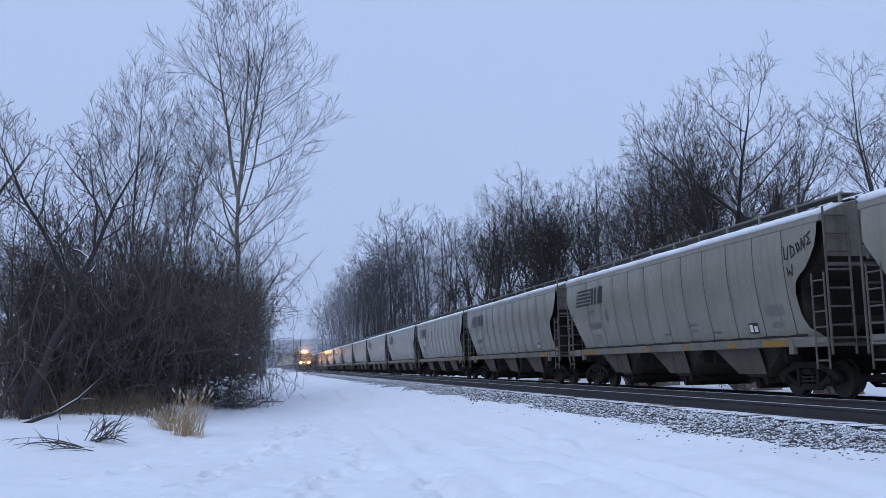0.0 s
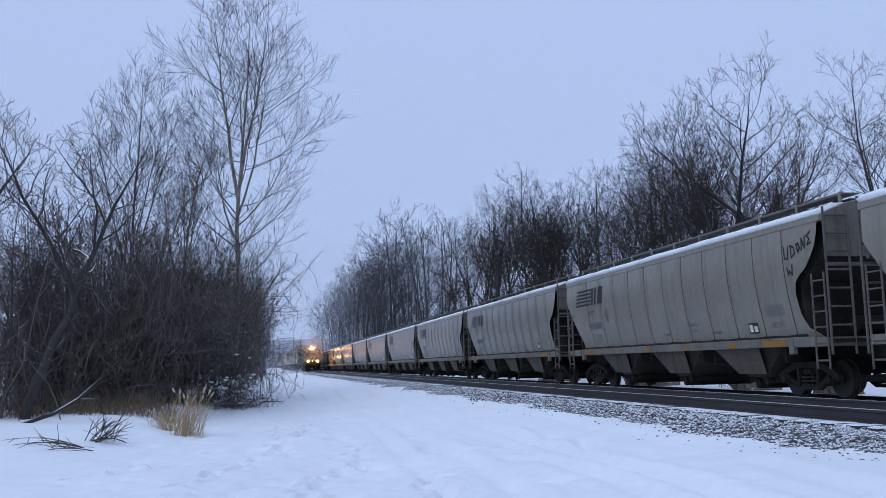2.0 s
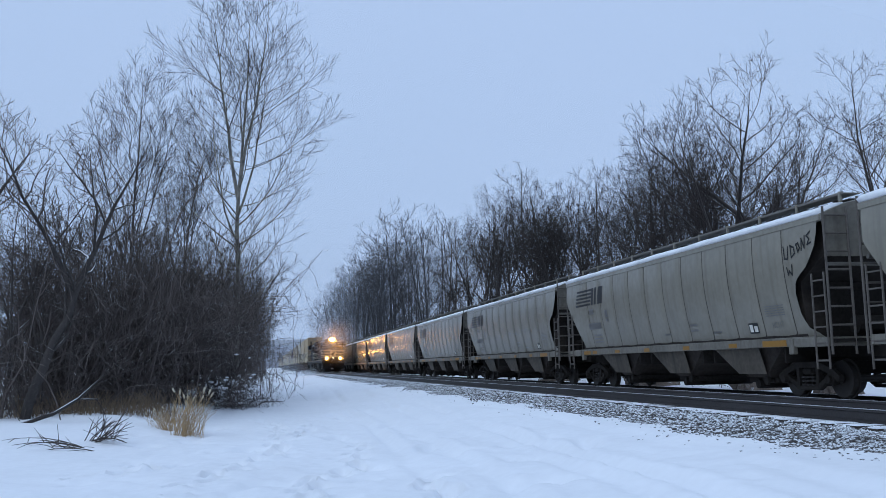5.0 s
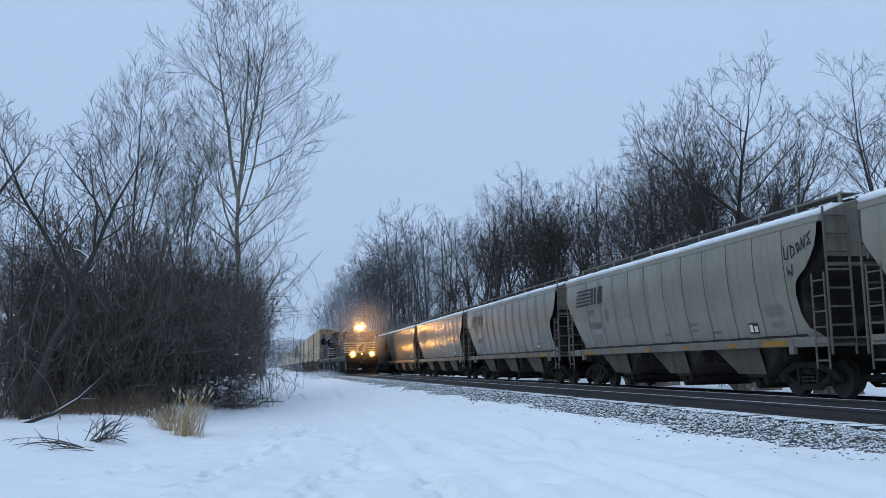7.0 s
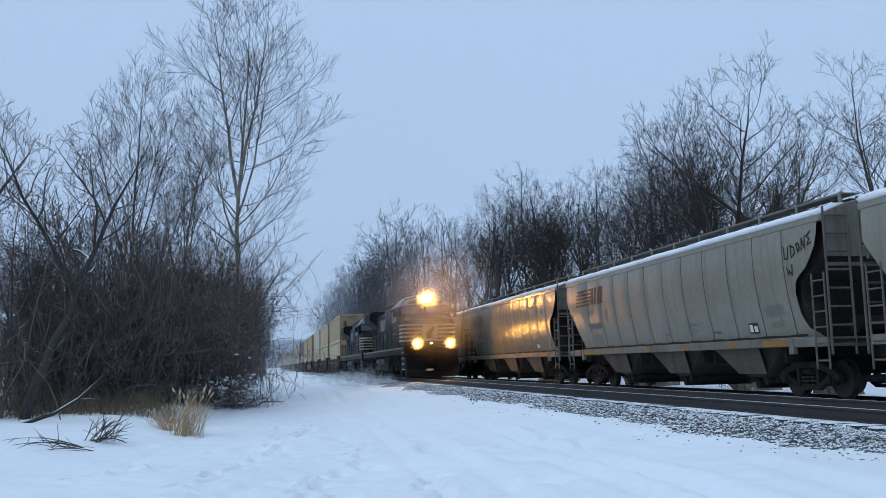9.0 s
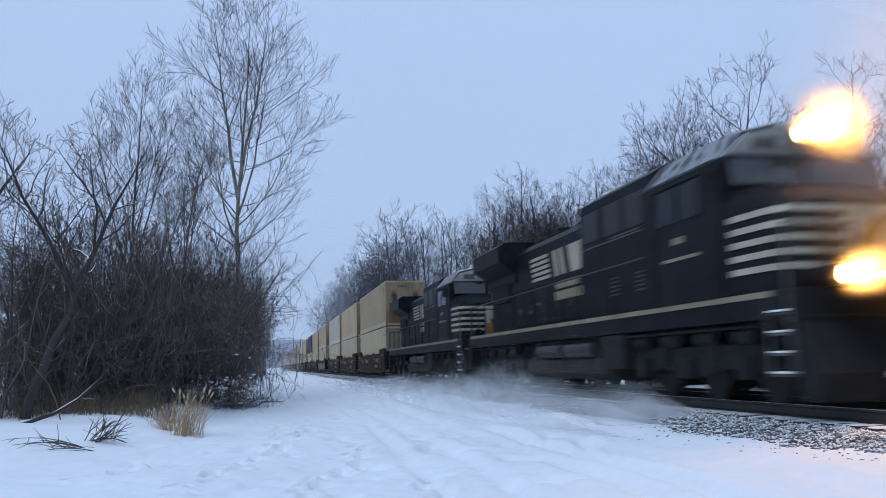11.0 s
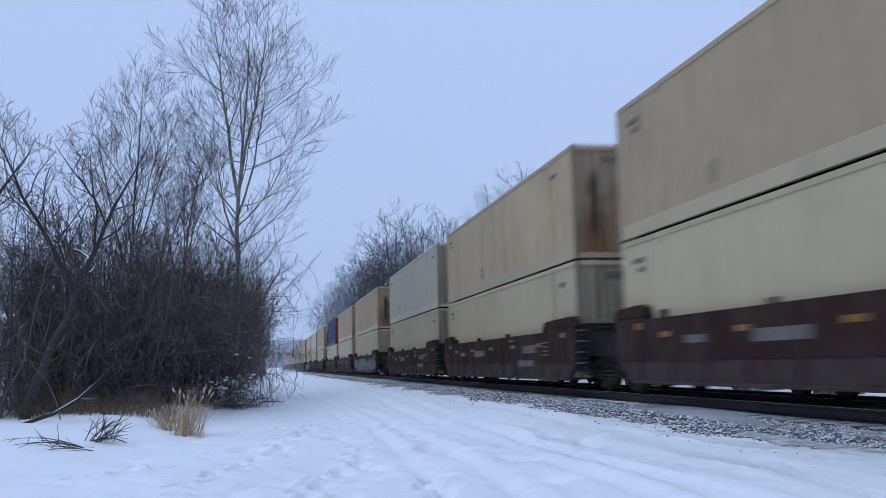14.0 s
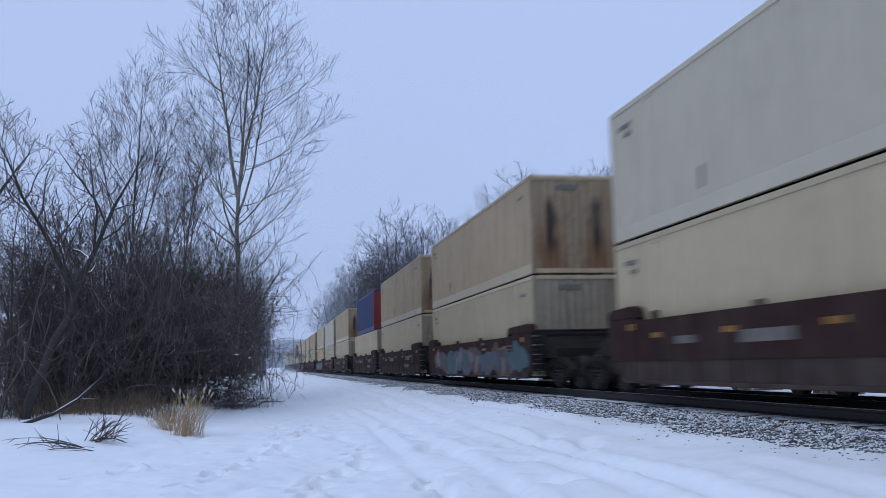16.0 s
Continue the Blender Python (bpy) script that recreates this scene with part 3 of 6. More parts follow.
def stroke(name, car, pts, w, mat):
    """A painted line on the side through points in y, z."""
    bm = B()
    for (ya, za), (yb, zb) in zip(pts, pts[1:]):
        d = Vector((yb - ya, zb - za)).normalized() * w / 2
        q = [(ya - d.y - d.x, za + d.x - d.y), (yb - d.y + d.x, zb + d.x + d.y), (yb + d.y + d.x, zb - d.x + d.y), (ya + d.y - d.x, za - d.x - d.y)]
        bm.faces.new([bm.verts.new((-side_x(z) - 0.013, y, z)) for y, z in q])
    return part(name, bm, mat, car)


def build_hopper():
    car = new("covered_hopper")
    pitch, last = 1.33, 14.8
    ys = lambda z: [0, 0.035, 0.07, pitch * 0.3, pitch * 0.5, pitch * 0.72, pitch - 0.001]
    first = part("side_panel", sheet(ys, ZS, groove=(1,), bulge=(3, 4)), HOPPER_GREY, car)
    first.matrix_basis = pose(0, 1.5, 0)
    for i in range(1, 10):
        share("side_panel", first.data, car, pose(0, 1.5 + pitch * i, 0))
    seam = part("panel_seam", sheet(lambda z: [-0.016, 0.016], ZS, -1, 0.004), BAY_GREY, car, "grimy welded seam")
    seam.matrix_basis = pose(0, 1.5, 0)
    for i in range(1, 11):
        share("panel_seam", seam.data, car, pose(0, 1.5 + pitch * i, 0))
    part("end_side_panel", sheet(lambda z: [side_cut(z), (side_cut(z) + 1.5) / 2, 1.5], ZS), HOPPER_GREY, car)
    part("end_side_panel", sheet(lambda z: [last, last + 0.04, (last + HL - far_cut(z)) / 2, HL - far_cut(z)], ZS, groove=(0,)), HOPPER_GREY, car)
    part("off_side_sheet", sheet(lambda z: [side_cut(z), 1.5, last, HL - far_cut(z)], ZS, 1), HOPPER_GREY, car)
    # inner lining behind the cut-away ends, with shade painted into its dark brown
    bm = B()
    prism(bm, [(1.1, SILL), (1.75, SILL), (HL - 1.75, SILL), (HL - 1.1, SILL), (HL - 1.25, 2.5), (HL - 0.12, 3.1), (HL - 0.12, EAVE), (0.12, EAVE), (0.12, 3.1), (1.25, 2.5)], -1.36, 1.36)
    part("end_slope_sheet", bm, SLOPE_BROWN, car, "grimy brown sloping end sheets darkened with painted shade")
    # roof with its eaves
    bm = B()
    arc = [(-1.6, EAVE - 0.12), (-1.6, EAVE), (-1.35, EAVE + 0.11), (-0.9, EAVE + 0.27), (-0.45, EAVE + 0.38), (0, EAVE + 0.42), (0.45, EAVE + 0.38), (0.9, EAVE + 0.27), (1.35, EAVE + 0.11), (1.6, EAVE), (1.6, EAVE - 0.12)]
    loft(bm, [[(x, y, z) for x, z in arc] for y in (-0.02, HL + 0.02)])
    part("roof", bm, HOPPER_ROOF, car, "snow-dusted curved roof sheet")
    bm = B()
    box(bm, -1.64, -1.585, -0.02, HL + 0.02, EAVE - 0.15, EAVE - 0.02, 0.012)
    part("eave_rail", bm, HOPPER_GREY, car)
    # snow that lies along the roof's edge
    bm = B()
    rings = []
    for i in range(61):
        y = 0.02 + (HL - 0.04) * i / 60
        k = 1 + 0.45 * noise.noise((y * 0.9, 0.3, 1)) + 0.2 * noise.noise((y * 3.1, 0, 2))
        rings.append([(-1.62, y, EAVE - 0.02), (-1.66 - 0.02 * k, y, EAVE + 0.05 * k), (-1.55, y, EAVE + 0.125 * k), (-1.2, y, EAVE + 0.19 + 0.06 * k), (-0.95, y, EAVE + 0.27), (-1.2, y, EAVE + 0.1)])
    loft(bm, rings)
    for f in bm.faces:
        f.smooth = True
    part("snow_layer", bm, SNOW, car, "snow lying along the roof edge")
    # end sheets
    for y in (-0.03, HL):
        bm = B()
        loft(bm, [[(x, yy, z) for x, z in [(-1.5, 2.95), (-1.57, EAVE), (-0.9, EAVE + 0.26), (0, EAVE + 0.41), (0.9, EAVE + 0.26), (1.57, EAVE), (1.5, 2.95)]] for yy in (y, y + 0.03)])
        part("end_sheet", bm, SILL_GREY, car, "grey upper end sheet")
    # roof hatches and running boards
    bm = B()
    box(bm, -0.32, 0.32, 0.7, HL - 0.7, EAVE + 0.36, EAVE + 0.5, 0.04)
    for i in range(12):
        y = 1.2 + i * (HL - 2.4) / 11
        box(bm, -0.36, 0.36, y - 0.05, y + 0.05, EAVE + 0.46, EAVE + 0.53)
    part("hatch_trough", bm, HOPPER_BLACK, car)
    for sx in (-1, 1):
        bm = B()
        box(bm, sx * 0.72 - 0.22, sx * 0.72 + 0.22, 0.05, HL - 0.05, EAVE + 0.47, EAVE + 0.495)
        part("running_board", bm, HOPPER_SHADE, car)
        bm = B()
        box(bm, sx * 0.94 - 0.02, sx * 0.94 + 0.02, 0.05, HL - 0.05, EAVE + 0.46, EAVE + 0.51)
        part("board_edge", bm, HOPPER_SHADE, car)
    bm = B()
    box(bm, -0.975, -0.915, -0.03, 0.03, EAVE + 0.2, EAVE + 0.53, 0.006)
    post = part("running_board_post", bm, HOPPER_GREY, car)
    post.matrix_basis = pose(0, 0.15, 0)
    for i in range(1, 11):
        share("running_board_post", post.data, car, pose(0, 0.15 + i * (HL - 0.3) / 10, 0))
    # side sill with its patches
    for sx in (-1, 1):
        bm = B()
        box(bm, sx * 1.5 - 0.05, sx * 1.5 + 0.05, 0.5, HL - 0.5, 1.08, 1.27, 0.015)
        part("side_sill", bm, SILL_GREY, car)
    bm = B()
    box(bm, -1.556, -1.552, 0, 0.42, 1.1, 1.2)
    tape = part("reflective_tape", bm, YELLOW, car)
    tape.matrix_basis = pose(0, 4.0, 0)
    for y in (6.7, 9.5, 12.0, 14.2):
        share("reflective_tape", tape.data, car, pose(0, y, 0))
    bm = B()
    box(bm, -1.556, -1.552, 1.7, 2.75, 1.09, 1.22)
    part("reflective_tape", bm, YELLOW, car)
    bm = B()
    box(bm, -1.556, -1.552, HL - 2.3, HL - 1.6, 1.09, 1.21)
    part("reflective_tape", bm, YELLOW, car)
    # three discharge bays
    for c in (3.75, 7.9, 12.3):
        bm = B()
        shape = ((1.34, 1.78, 1.24), (1.18, 0.62, 0.55), (1.1, 0.5, 0.42))
        rings = [[(sx * w, c + sy * d, z) for sx, sy in ((-1, -1), (1, -1), (1, 1), (-1, 1))] for w, d, z in shape]
        loft(bm, rings)
        # the bay's dark colour stands for soot and for shade on its slopes
        bay = part("discharge_bay", bm, SLOPE_BROWN, car, "hopper bay dark with soot and painted shade, with a grey side plate")
        bm = B()
        out = lambda z: 1.3 + (z - 0.42) * 0.17 + 0.012
        # plate outlined to fit the lighter area in the camera's view
        quad = [(c + 1.95, 1.23), (c - 0.55, 1.23), (c - 0.72, 0.5), (c + 0.62, 0.5)]
        loft(bm, [[(-out(z) + k, y, z) for y, z in quad] for k in (0.0, 0.012)])
        part("side_plate", bm, BAY_GREY, bay, "grey side plate streaked with soot")
        for sy in (-1, 1):
            bm = B()
            loft(bm, [[(sx * (w + 0.03), c + sy * (d + k), z) for sx, k in ((-1, 0.01), (1, 0.01), (1, 0.035), (-1, 0.035))] for w, d, z in shape])
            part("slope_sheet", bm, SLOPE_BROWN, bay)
        bm = B()
        box(bm, -1.0, 1.0, c - 0.68, c + 0.68, 0.3, 0.42, 0.02)
        rod(bm, (-1.2, c - 0.5, 0.36), (1.2, c - 0.5, 0.36), 0.04, 8)
        rod(bm, (-1.22, c - 0.5, 0.36), (-1.16, c - 0.5, 0.36), 0.1, 10)
        rod(bm, (-1.1, c + 0.1, 0.28), (1.1, c + 0.1, 0.28), 0.11, 12)
        part("outlet_gate", bm, HOPPER_BLACK, bay)
        for y in (c - 1.75, c + 1.75):
            bm = B()
            box(bm, -1.42, 1.42, y - 0.03, y + 0.03, 0.75, 1.22)
            part("cross_rib", bm, HOPPER_BLACK, bay)
    # platforms, centre sill, ladders and couplers
    for y0, s in ((0, 1), (HL, -1)):
        bm = B()
        box(bm, -0.32, 0.32, min(y0 - s * 0.35, y0 + s * 4), max(y0 - s * 0.35, y0 + s * 4), 0.85, 1.25)
        a, b = sorted((y0 - s * 0.12, y0 + s * 1.6))
        box(bm, -1.5, 1.5, a, b, 1.14, 1.2)
        rod(bm, (0, y0 - s * 0.1, 0.9), (0, y0 - s * 0.72, 0.9), 0.13, 8)
        box(bm, -0.95, 0.95, *sorted((y0 + s * 0.9, y0 + s * 1.0)), 1.2, 2.3)
        rod(bm, (-0.6, y0 + s * 0.45, 1.5), (0.7, y0 + s * 0.45, 1.5), 0.2, 12)
        part("end_platform", bm, HOPPER_BLACK, car)
        bm = B()
        box(bm, -1.58, -1.48, *sorted((y0, y0 + s * 1.3)), 1.06, 1.24, 0.012)
        box(bm, -1.58, -1.46, *sorted((y0 + s * 1.4, y0 + s * 1.58)), 0.92, 1.24, 0.012)
        box(bm, -1.6, 1.6, *sorted((y0, y0 + s * 0.1)), 1.06, 1.24, 0.012)
        part("corner_casting", bm, SILL_GREY, car)
        bm = B()
        ladder(bm, -1.585, y0 + s * 0.02, y0 + s * 0.48, 0.62, 2.62, 6, 0.024)
        part("side_ladder", bm, LADDER_BROWN, car)
        bm = B()
        ladder(bm, y0 - s * 0.1, -1.58, -1.0, 0.9, 4.02, 8, 0.028, "x")
        part("end_ladder", bm, LADDER_BROWN, car)
        bm = B()
        box(bm, -1.5, 1.5, *sorted((y0 - s * 0.06, y0 + s * 0.02)), 2.74, 2.82, 0.01)
        part("end_crossbar", bm, HOPPER_SHADE, car)
        freight_truck(car, y0 + s * 1.65)
    # plain marks in place of the lettering
    ye = HL - 1.15
    for i in range(5):
        z = 2.86 + i * 0.128
        patch("logo_stripe", car, ye - 1.5 - 0.08 * i, ye + 0.1 - 0.06 * i, z, z + 0.07, BLACK_PAINT)
    for a, w in ((1.58, 0.2), (1.88, 0.2), (2.24, 0.46)):
        patch("logo_block", car, ye - a - w, ye - a, 2.86, 3.46, BLACK_PAINT, -0.3)
    patch("lettering_bar", car, ye - 1.75, ye - 1.3, 2.52, 2.7, GREY_PAINT)
    patch("lettering_bar", car, ye - 2.3, ye - 1.05, 1.98, 2.2, GREY_PAINT)
    for z in (1.5, 1.62, 1.74):
        patch("lettering_bar", car, ye - 2.2, ye - 1.4, z, z + 0.04, GREY_PAINT)
    patch("lettering_bar", car, ye - 3.1, ye - 2.85, 2.35, 2.6, GREY_PAINT)
    patch("lettering_bar", car, ye - 3.1, ye - 2.85, 2.2, 2.3, GREY_PAINT)
    patch("data_plate", car, 3.1, 3.55, 1.42, 1.68, BLACK_PAINT)
    patch("data_plate", car, 3.14, 3.3, 1.46, 1.6, WHITE_PAINT).matrix_basis = pose(-0.004, 0, 0)
    patch("data_plate", car, 3.36, 3.51, 1.46, 1.64, WHITE_PAINT).matrix_basis = pose(-0.004, 0, 0)
    curve = bpy.data.curves.new("stencil", "FONT")
    curve.body, curve.size = "HC117", 0.2
    maker = new("stencil", curve)
    me = bpy.data.meshes.new_from_object(maker)
    bpy.data.objects.remove(maker)
    me.name = "stencil"
    for v in me.vertices:
        z = 1.52 + v.co.y
        v.co = Vector((-side_x(z) - 0.013, 2.45 - v.co.x * 0.85, z))
    me.materials.clear()
    me.materials.append(GREY_PAINT)
    share("stencil", me, car)
    for i in range(5):
        patch("lettering_bar", car, 1.8, 2.65, 1.8 + i * 0.055, 1.82 + i * 0.055, GREY_PAINT)
    for y, z in ((6.3, 1.6), (6.3, 1.75), (8.1, 1.55), (5.0, 1.5)):
        patch("lettering_bar", car, y, y + 0.45, z, z + 0.05, GREY_PAINT)
    # the body sits between the low track and the eaves
    for ob in car.children_recursive:
        if ob.parent is not None and ob.name.split(".")[0] == "truck":
            ob.matrix_basis = ob.matrix_basis @ pose(0, 0, FAR_LEVEL)
    done = set()
    for ob in car.children_recursive:
        if ob.data is None or ob.data.name in done or ob.parent.name.split(".")[0] == "truck":
            continue
        done.add(ob.data.name)
        for v in ob.data.vertices:
            v.co.z = float(np.interp(v.co.z, (0, 1.25, 3.87), (FAR_LEVEL, 1.16, 3.87))) if v.co.z < 3.87 else v.co.z
    return car


HOPPER_ROOF = snow_capped(material("snowy_roof_paint", (0.38, 0.37, 0.34), 0.6, vary=0.2, coarse=0.6, fine=6, bump=0.1), 0.1, 0.5, 1.0, 0.35)
HOPPER_Y0 = 34.80 - HL
HOPPER_PITCH = 18.54
hopper = build_hopper()
hopper.matrix_basis = pose(FAR, HOPPER_Y0, 0)
tagged(hopper, "grey covered hopper car with snow on its roof", "railway car", "parked hopper cars")
hoppers = {0: hopper}
for k in [-1, -2] + list(range(1, 14)):
    hoppers[k] = copy_thing(hopper, pose(FAR, HOPPER_Y0 + k * HOPPER_PITCH, 0))


def scrawl(car, y0, z0, h, n, seed, mat, w=0.05):
    """Loose sprayed strokes that spell nothing."""
    rnd = random.Random(seed)
    for i in range(n):
        y = y0 - i * h * 0.62
        pts = [(y + rnd.uniform(-0.2, 0.2) * h, z0 + h * t + rnd.uniform(-0.1, 0.1) * h) for t in (0.9, 0.4, 0.05, 0.3, 0.95)]
        stroke("graffiti_stroke", car, [(a - j * 0.12 * h, b) for j, (a, b) in enumerate(pts)], w, mat)


hoppers[0]["label"] = "grey covered hopper car with a sprayed scrawl at its end"
for letter in (((1.42, 3.3), (1.4, 3.02), (1.28, 3.0), (1.24, 3.28)), ((1.14, 3.3), (1.12, 3.02), (0.98, 3.1), (1.0, 3.24), (1.14, 3.3)), ((0.9, 3.3), (0.84, 3.12), (0.76, 3.2), (0.82, 3.32), (0.9, 3.3)), ((0.7, 3.14), (0.68, 3.4), (0.58, 3.18), (0.55, 3.45)), ((0.34, 3.52), (0.48, 3.44), (0.38, 3.36), (0.46, 3.24), (0.33, 3.27)), ((1.36, 2.8), (1.33, 2.64), (1.26, 2.72), (1.18, 2.62), (1.14, 2.84))):
    stroke("graffiti_stroke", hoppers[0], letter, 0.04, BLACK_PAINT)
hoppers[1]["label"] = "grey covered hopper car with graffiti along its lower side"
scrawl(hoppers[1], 14.2, 1.45, 0.6, 12, 5, GREY_PAINT, 0.09)
scrawl(hoppers[1], 8.4, 1.5, 0.75, 12, 6, GREY_PAINT, 0.1)


# ---- the moving train ----
def loco_truck(loco, y):
    t = new("truck")
    t.parent = loco
    t.matrix_basis = pose(0, y, 0)
    bm = B()
    for sx in (-1, 1):
        prism(bm, [(-2.6, 0.55), (-2.4, 0.95), (2.4, 0.95), (2.6, 0.55), (2.1, 0.42), (1.2, 0.6), (0.6, 0.42), (-0.6, 0.42), (-1.2, 0.6), (-2.1, 0.42)], sx * 1.12, sx * 1.28)
        for s in (-2.0, 0, 2.0):
            box(bm, *sorted((sx * 1.26, sx * 1.42)), s - 0.2, s + 0.2, 0.38, 0.76, 0.03)
        for s in (-1.0, 1.0):
            rod(bm, (sx * 1.3, s - 0.25, 0.5), (sx * 1.3, s + 0.25, 0.95), 0.06, 8)
            rod(bm, (sx * 1.3, s, 0.6), (sx * 1.3, s, 1.0), 0.12, 10)
    box(bm, -1.15, 1.15, -2.4, 2.4, 0.55, 0.9, 0.03)
    part("truck_frame", bm, LOCO_GRIME, t)
    bm = B()
    for s in (-0.75, 0.75):
        rod(bm, (s - 0.07, 0, 0), (s + 0.07, 0, 0), 0.52, 28)
    rod(bm, (-1.1, 0, 0), (1.1, 0, 0), 0.09, 8)
    box(bm, -0.6, 0.6, -0.3, 0.3, -0.25, 0.25)
    w = part("wheelset", bm, WHEEL_STEEL, t)
    w.matrix_basis = pose(0, -2.0, 0.52)
    for s in (0, 2.0):
        share("wheelset", w.data, t, pose(0, s, 0.52))


def build_locomotive():
    """Nose at y = 0, tail at y = 22.3."""
    loco = new("locomotive")
    # underframe
    bm = B()
    box(bm, -1.52, 1.52, 0.9, 21.5, 1.3, 1.72, 0.02)
    part("frame", bm, LOCO_BLACK, loco)
    for sx in (-1, 1):
        bm = B()
        box(bm, *sorted((sx * 1.522, sx * 1.535)), 1.2, 21.3, 1.62, 1.715)
        part("sill_stripe", bm, DIRTY_WHITE, loco, "grimy white sill stripe")
    # nose and cab
    bm = B()
    rings = []
    for y, w, top, r in ((0.95, 1.28, 3.1, 0.25), (1.25, 1.45, 3.32, 0.3), (2.7, 1.52, 3.62, 0.34)):
        rings.append([(-w, y, 1.72), (w, y, 1.72), (w, y, top - r), (w - r * 0.6, y, top - r * 0.25), (w * 0.5, y, top), (-w * 0.5, y, top), (-w + r * 0.6, y, top - r * 0.25), (-w, y, top - r)])
    loft(bm, rings)
    part("nose", bm, LOCO_BLACK, loco, "black nose with snow on its top")
    bm = B()
    rings = []
    for y, w, top in ((2.55, 1.54, 4.28), (3.05, 1.56, 4.5), (5.6, 1.56, 4.5)):
        rings.append([(-w, y, 1.72), (w, y, 1.72), (w, y, 4.0), (w - 0.45, y, top), (0.5, y, top + 0.12), (-0.5, y, top + 0.12), (-w + 0.45, y, top), (-w, y, 4.0)])
    loft(bm, rings)
    part("cab", bm, LOCO_BLACK, loco)
    bm = B()
    loft(bm, [[(-1.5, y, 4.02 + d), (-1.1, y, 4.5 + d), (-0.5, y, 4.64 + d), (0.5, y, 4.64 + d), (1.1, y, 4.5 + d), (1.5, y, 4.02 + d), (1.4, y, 4.0 + d), (-1.4, y, 4.0 + d)] for y, d in ((2.5, 0.0), (2.75, 0.05), (5.5, 0.05))])
    part("cab_roof", bm, SNOWY_BLACK, loco, "snow-dusted cab roof")
    for a, b in ((-1.36, -0.05), (0.05, 1.36)):
        bm = B()
        prism(bm, [(2.36, 3.58), (2.5, 4.08), (2.58, 4.08), (2.58, 3.58)], a, b)
        part("windshield", bm, SKY_GLASS, loco)
    for sx in (-1, 1):
        for a, b in ((3.2, 3.95), (4.1, 4.9)):
            bm = B()
            box(bm, *sorted((sx * 1.55, sx * 1.575)), a, b, 3.2, 3.85, 0.01)
            part("side_window", bm, GLASS, loco)
        bm = B()
        box(bm, *sorted((sx * 1.562, sx * 1.572)), 3.9, 4.25, 2.8, 2.92)
        part("cab_lettering_bar", bm, DIRTY_WHITE, loco)
        bm = B()
        box(bm, *sorted((sx * 1.562, sx * 1.572)), 3.3, 4.7, 2.5, 2.56)
        part("cab_lettering_bar", bm, DIRTY_WHITE, loco)
    # nose stripes wrap round the corners
    for i in range(5):
        z = 2.02 + i * 0.215
        bm = B()
        pts = [(-1.53, 2.3), (-1.46, 1.24), (-1.29, 0.94), (1.29, 0.94), (1.46, 1.24), (1.53, 2.3)]
        vs = [[bm.verts.new((x, y, zz)) for x, y in pts] for zz in (z, z + 0.1)]
        vs += [[bm.verts.new((x * 1.006, y - 0.012, zz)) for x, y in pts] for zz in (z, z + 0.1)]
        for a, b in ((vs[2], vs[3]), (vs[0], vs[2]), (vs[3], vs[1])):
            for j in range(5):
                bm.faces.new((a[j], a[j + 1], b[j + 1], b[j]))
        bmesh.ops.recalc_face_normals(bm, faces=bm.faces[:])
        part("nose_stripe", bm, STRIPE_CREAM, loco)
    bm = B()
    box(bm, -0.42, 0.42, 0.905, 0.925, 2.02, 2.98, 0.005)
    part("nose_emblem", bm, STRIPE_CREAM, loco)
    bm = B()
    prism(bm, [(2.15, 0.0)] * 0 + [(-0.2, 2.15), (0.05, 2.2), (0.12, 2.5), (0.3, 2.75), (0.15, 2.85), (-0.1, 2.6), (-0.25, 2.45)], 0, 0.012)
    bmesh.ops.rotate(bm, verts=bm.verts[:], cent=(0, 0, 0), matrix=Matrix.Rotation(radians(-90), 3, "Z"))
    bmesh.ops.translate(bm, verts=bm.verts[:], vec=(0, 0.9, 0))
    part("nose_emblem", bm, BLACK_PAINT, loco)
    # lights
    bm = B()
    box(bm, -0.42, 0.42, 2.3, 2.75, 4.24, 4.62, 0.03)
    part("headlight_housing", bm, BROW, loco)
    for x in (-0.17, 0.17):
        bm = B()
        ring = [(math.cos(a), math.sin(a)) for a in [k * math.pi / 8 for k in range(16)]]
        loft(bm, [[(x + c * r, y, 4.43 + q * r) for c, q in ring] for y, r in ((2.31, 0.17), (2.06, 0.17), (2.06, 0.152), (2.3, 0.152))], caps=False)
        part("headlight_shroud", bm, LOCO_BLACK, loco)
        bm = B()
        rod(bm, (x, 2.299, 4.43), (x, 2.294, 4.43), 0.14, 16)
        part("headlight", bm, LAMP_WARM, loco, "brightly lit warm headlight")
    for x in (-0.9, 0.9):
        bm = B()
        rod(bm, (x, 0.8, 1.88), (x, 0.16, 1.88), 0.16, 16)
        part("ditch_light_housing", bm, LOCO_BLACK, loco)
        bm = B()
        rod(bm, (x, 0.159, 1.88), (x, 0.155, 1.88), 0.13, 16)
        part("ditch_light", bm, LAMP_DITCH, loco, "brightly lit warm ditch light")
    bm = B()
    loft(bm, [[(-1.42, y, 4.08), (-1.05, y, 4.44), (-0.5, y, 4.56), (0.5, y, 4.56), (1.05, y, 4.44), (1.42, y, 4.08), (1.3, y, 4.1), (-1.3, y, 4.1)] for y in (2.42, 2.56)])
    part("roof_brow", bm, BROW, loco, "cab brow crusted with snow")
    for sx in (-1, 1):
        bm = B()
        box(bm, *sorted((sx * 0.5, sx * 0.95)), 2.385, 2.415, 4.18, 4.38, 0.008)
        part("number_board", bm, STEP_GREY, loco)
        bm = B()
        rod(bm, (sx * 1.52, 2.5, 3.2), (sx * 1.52, 2.5, 3.9), 0.022, 6)
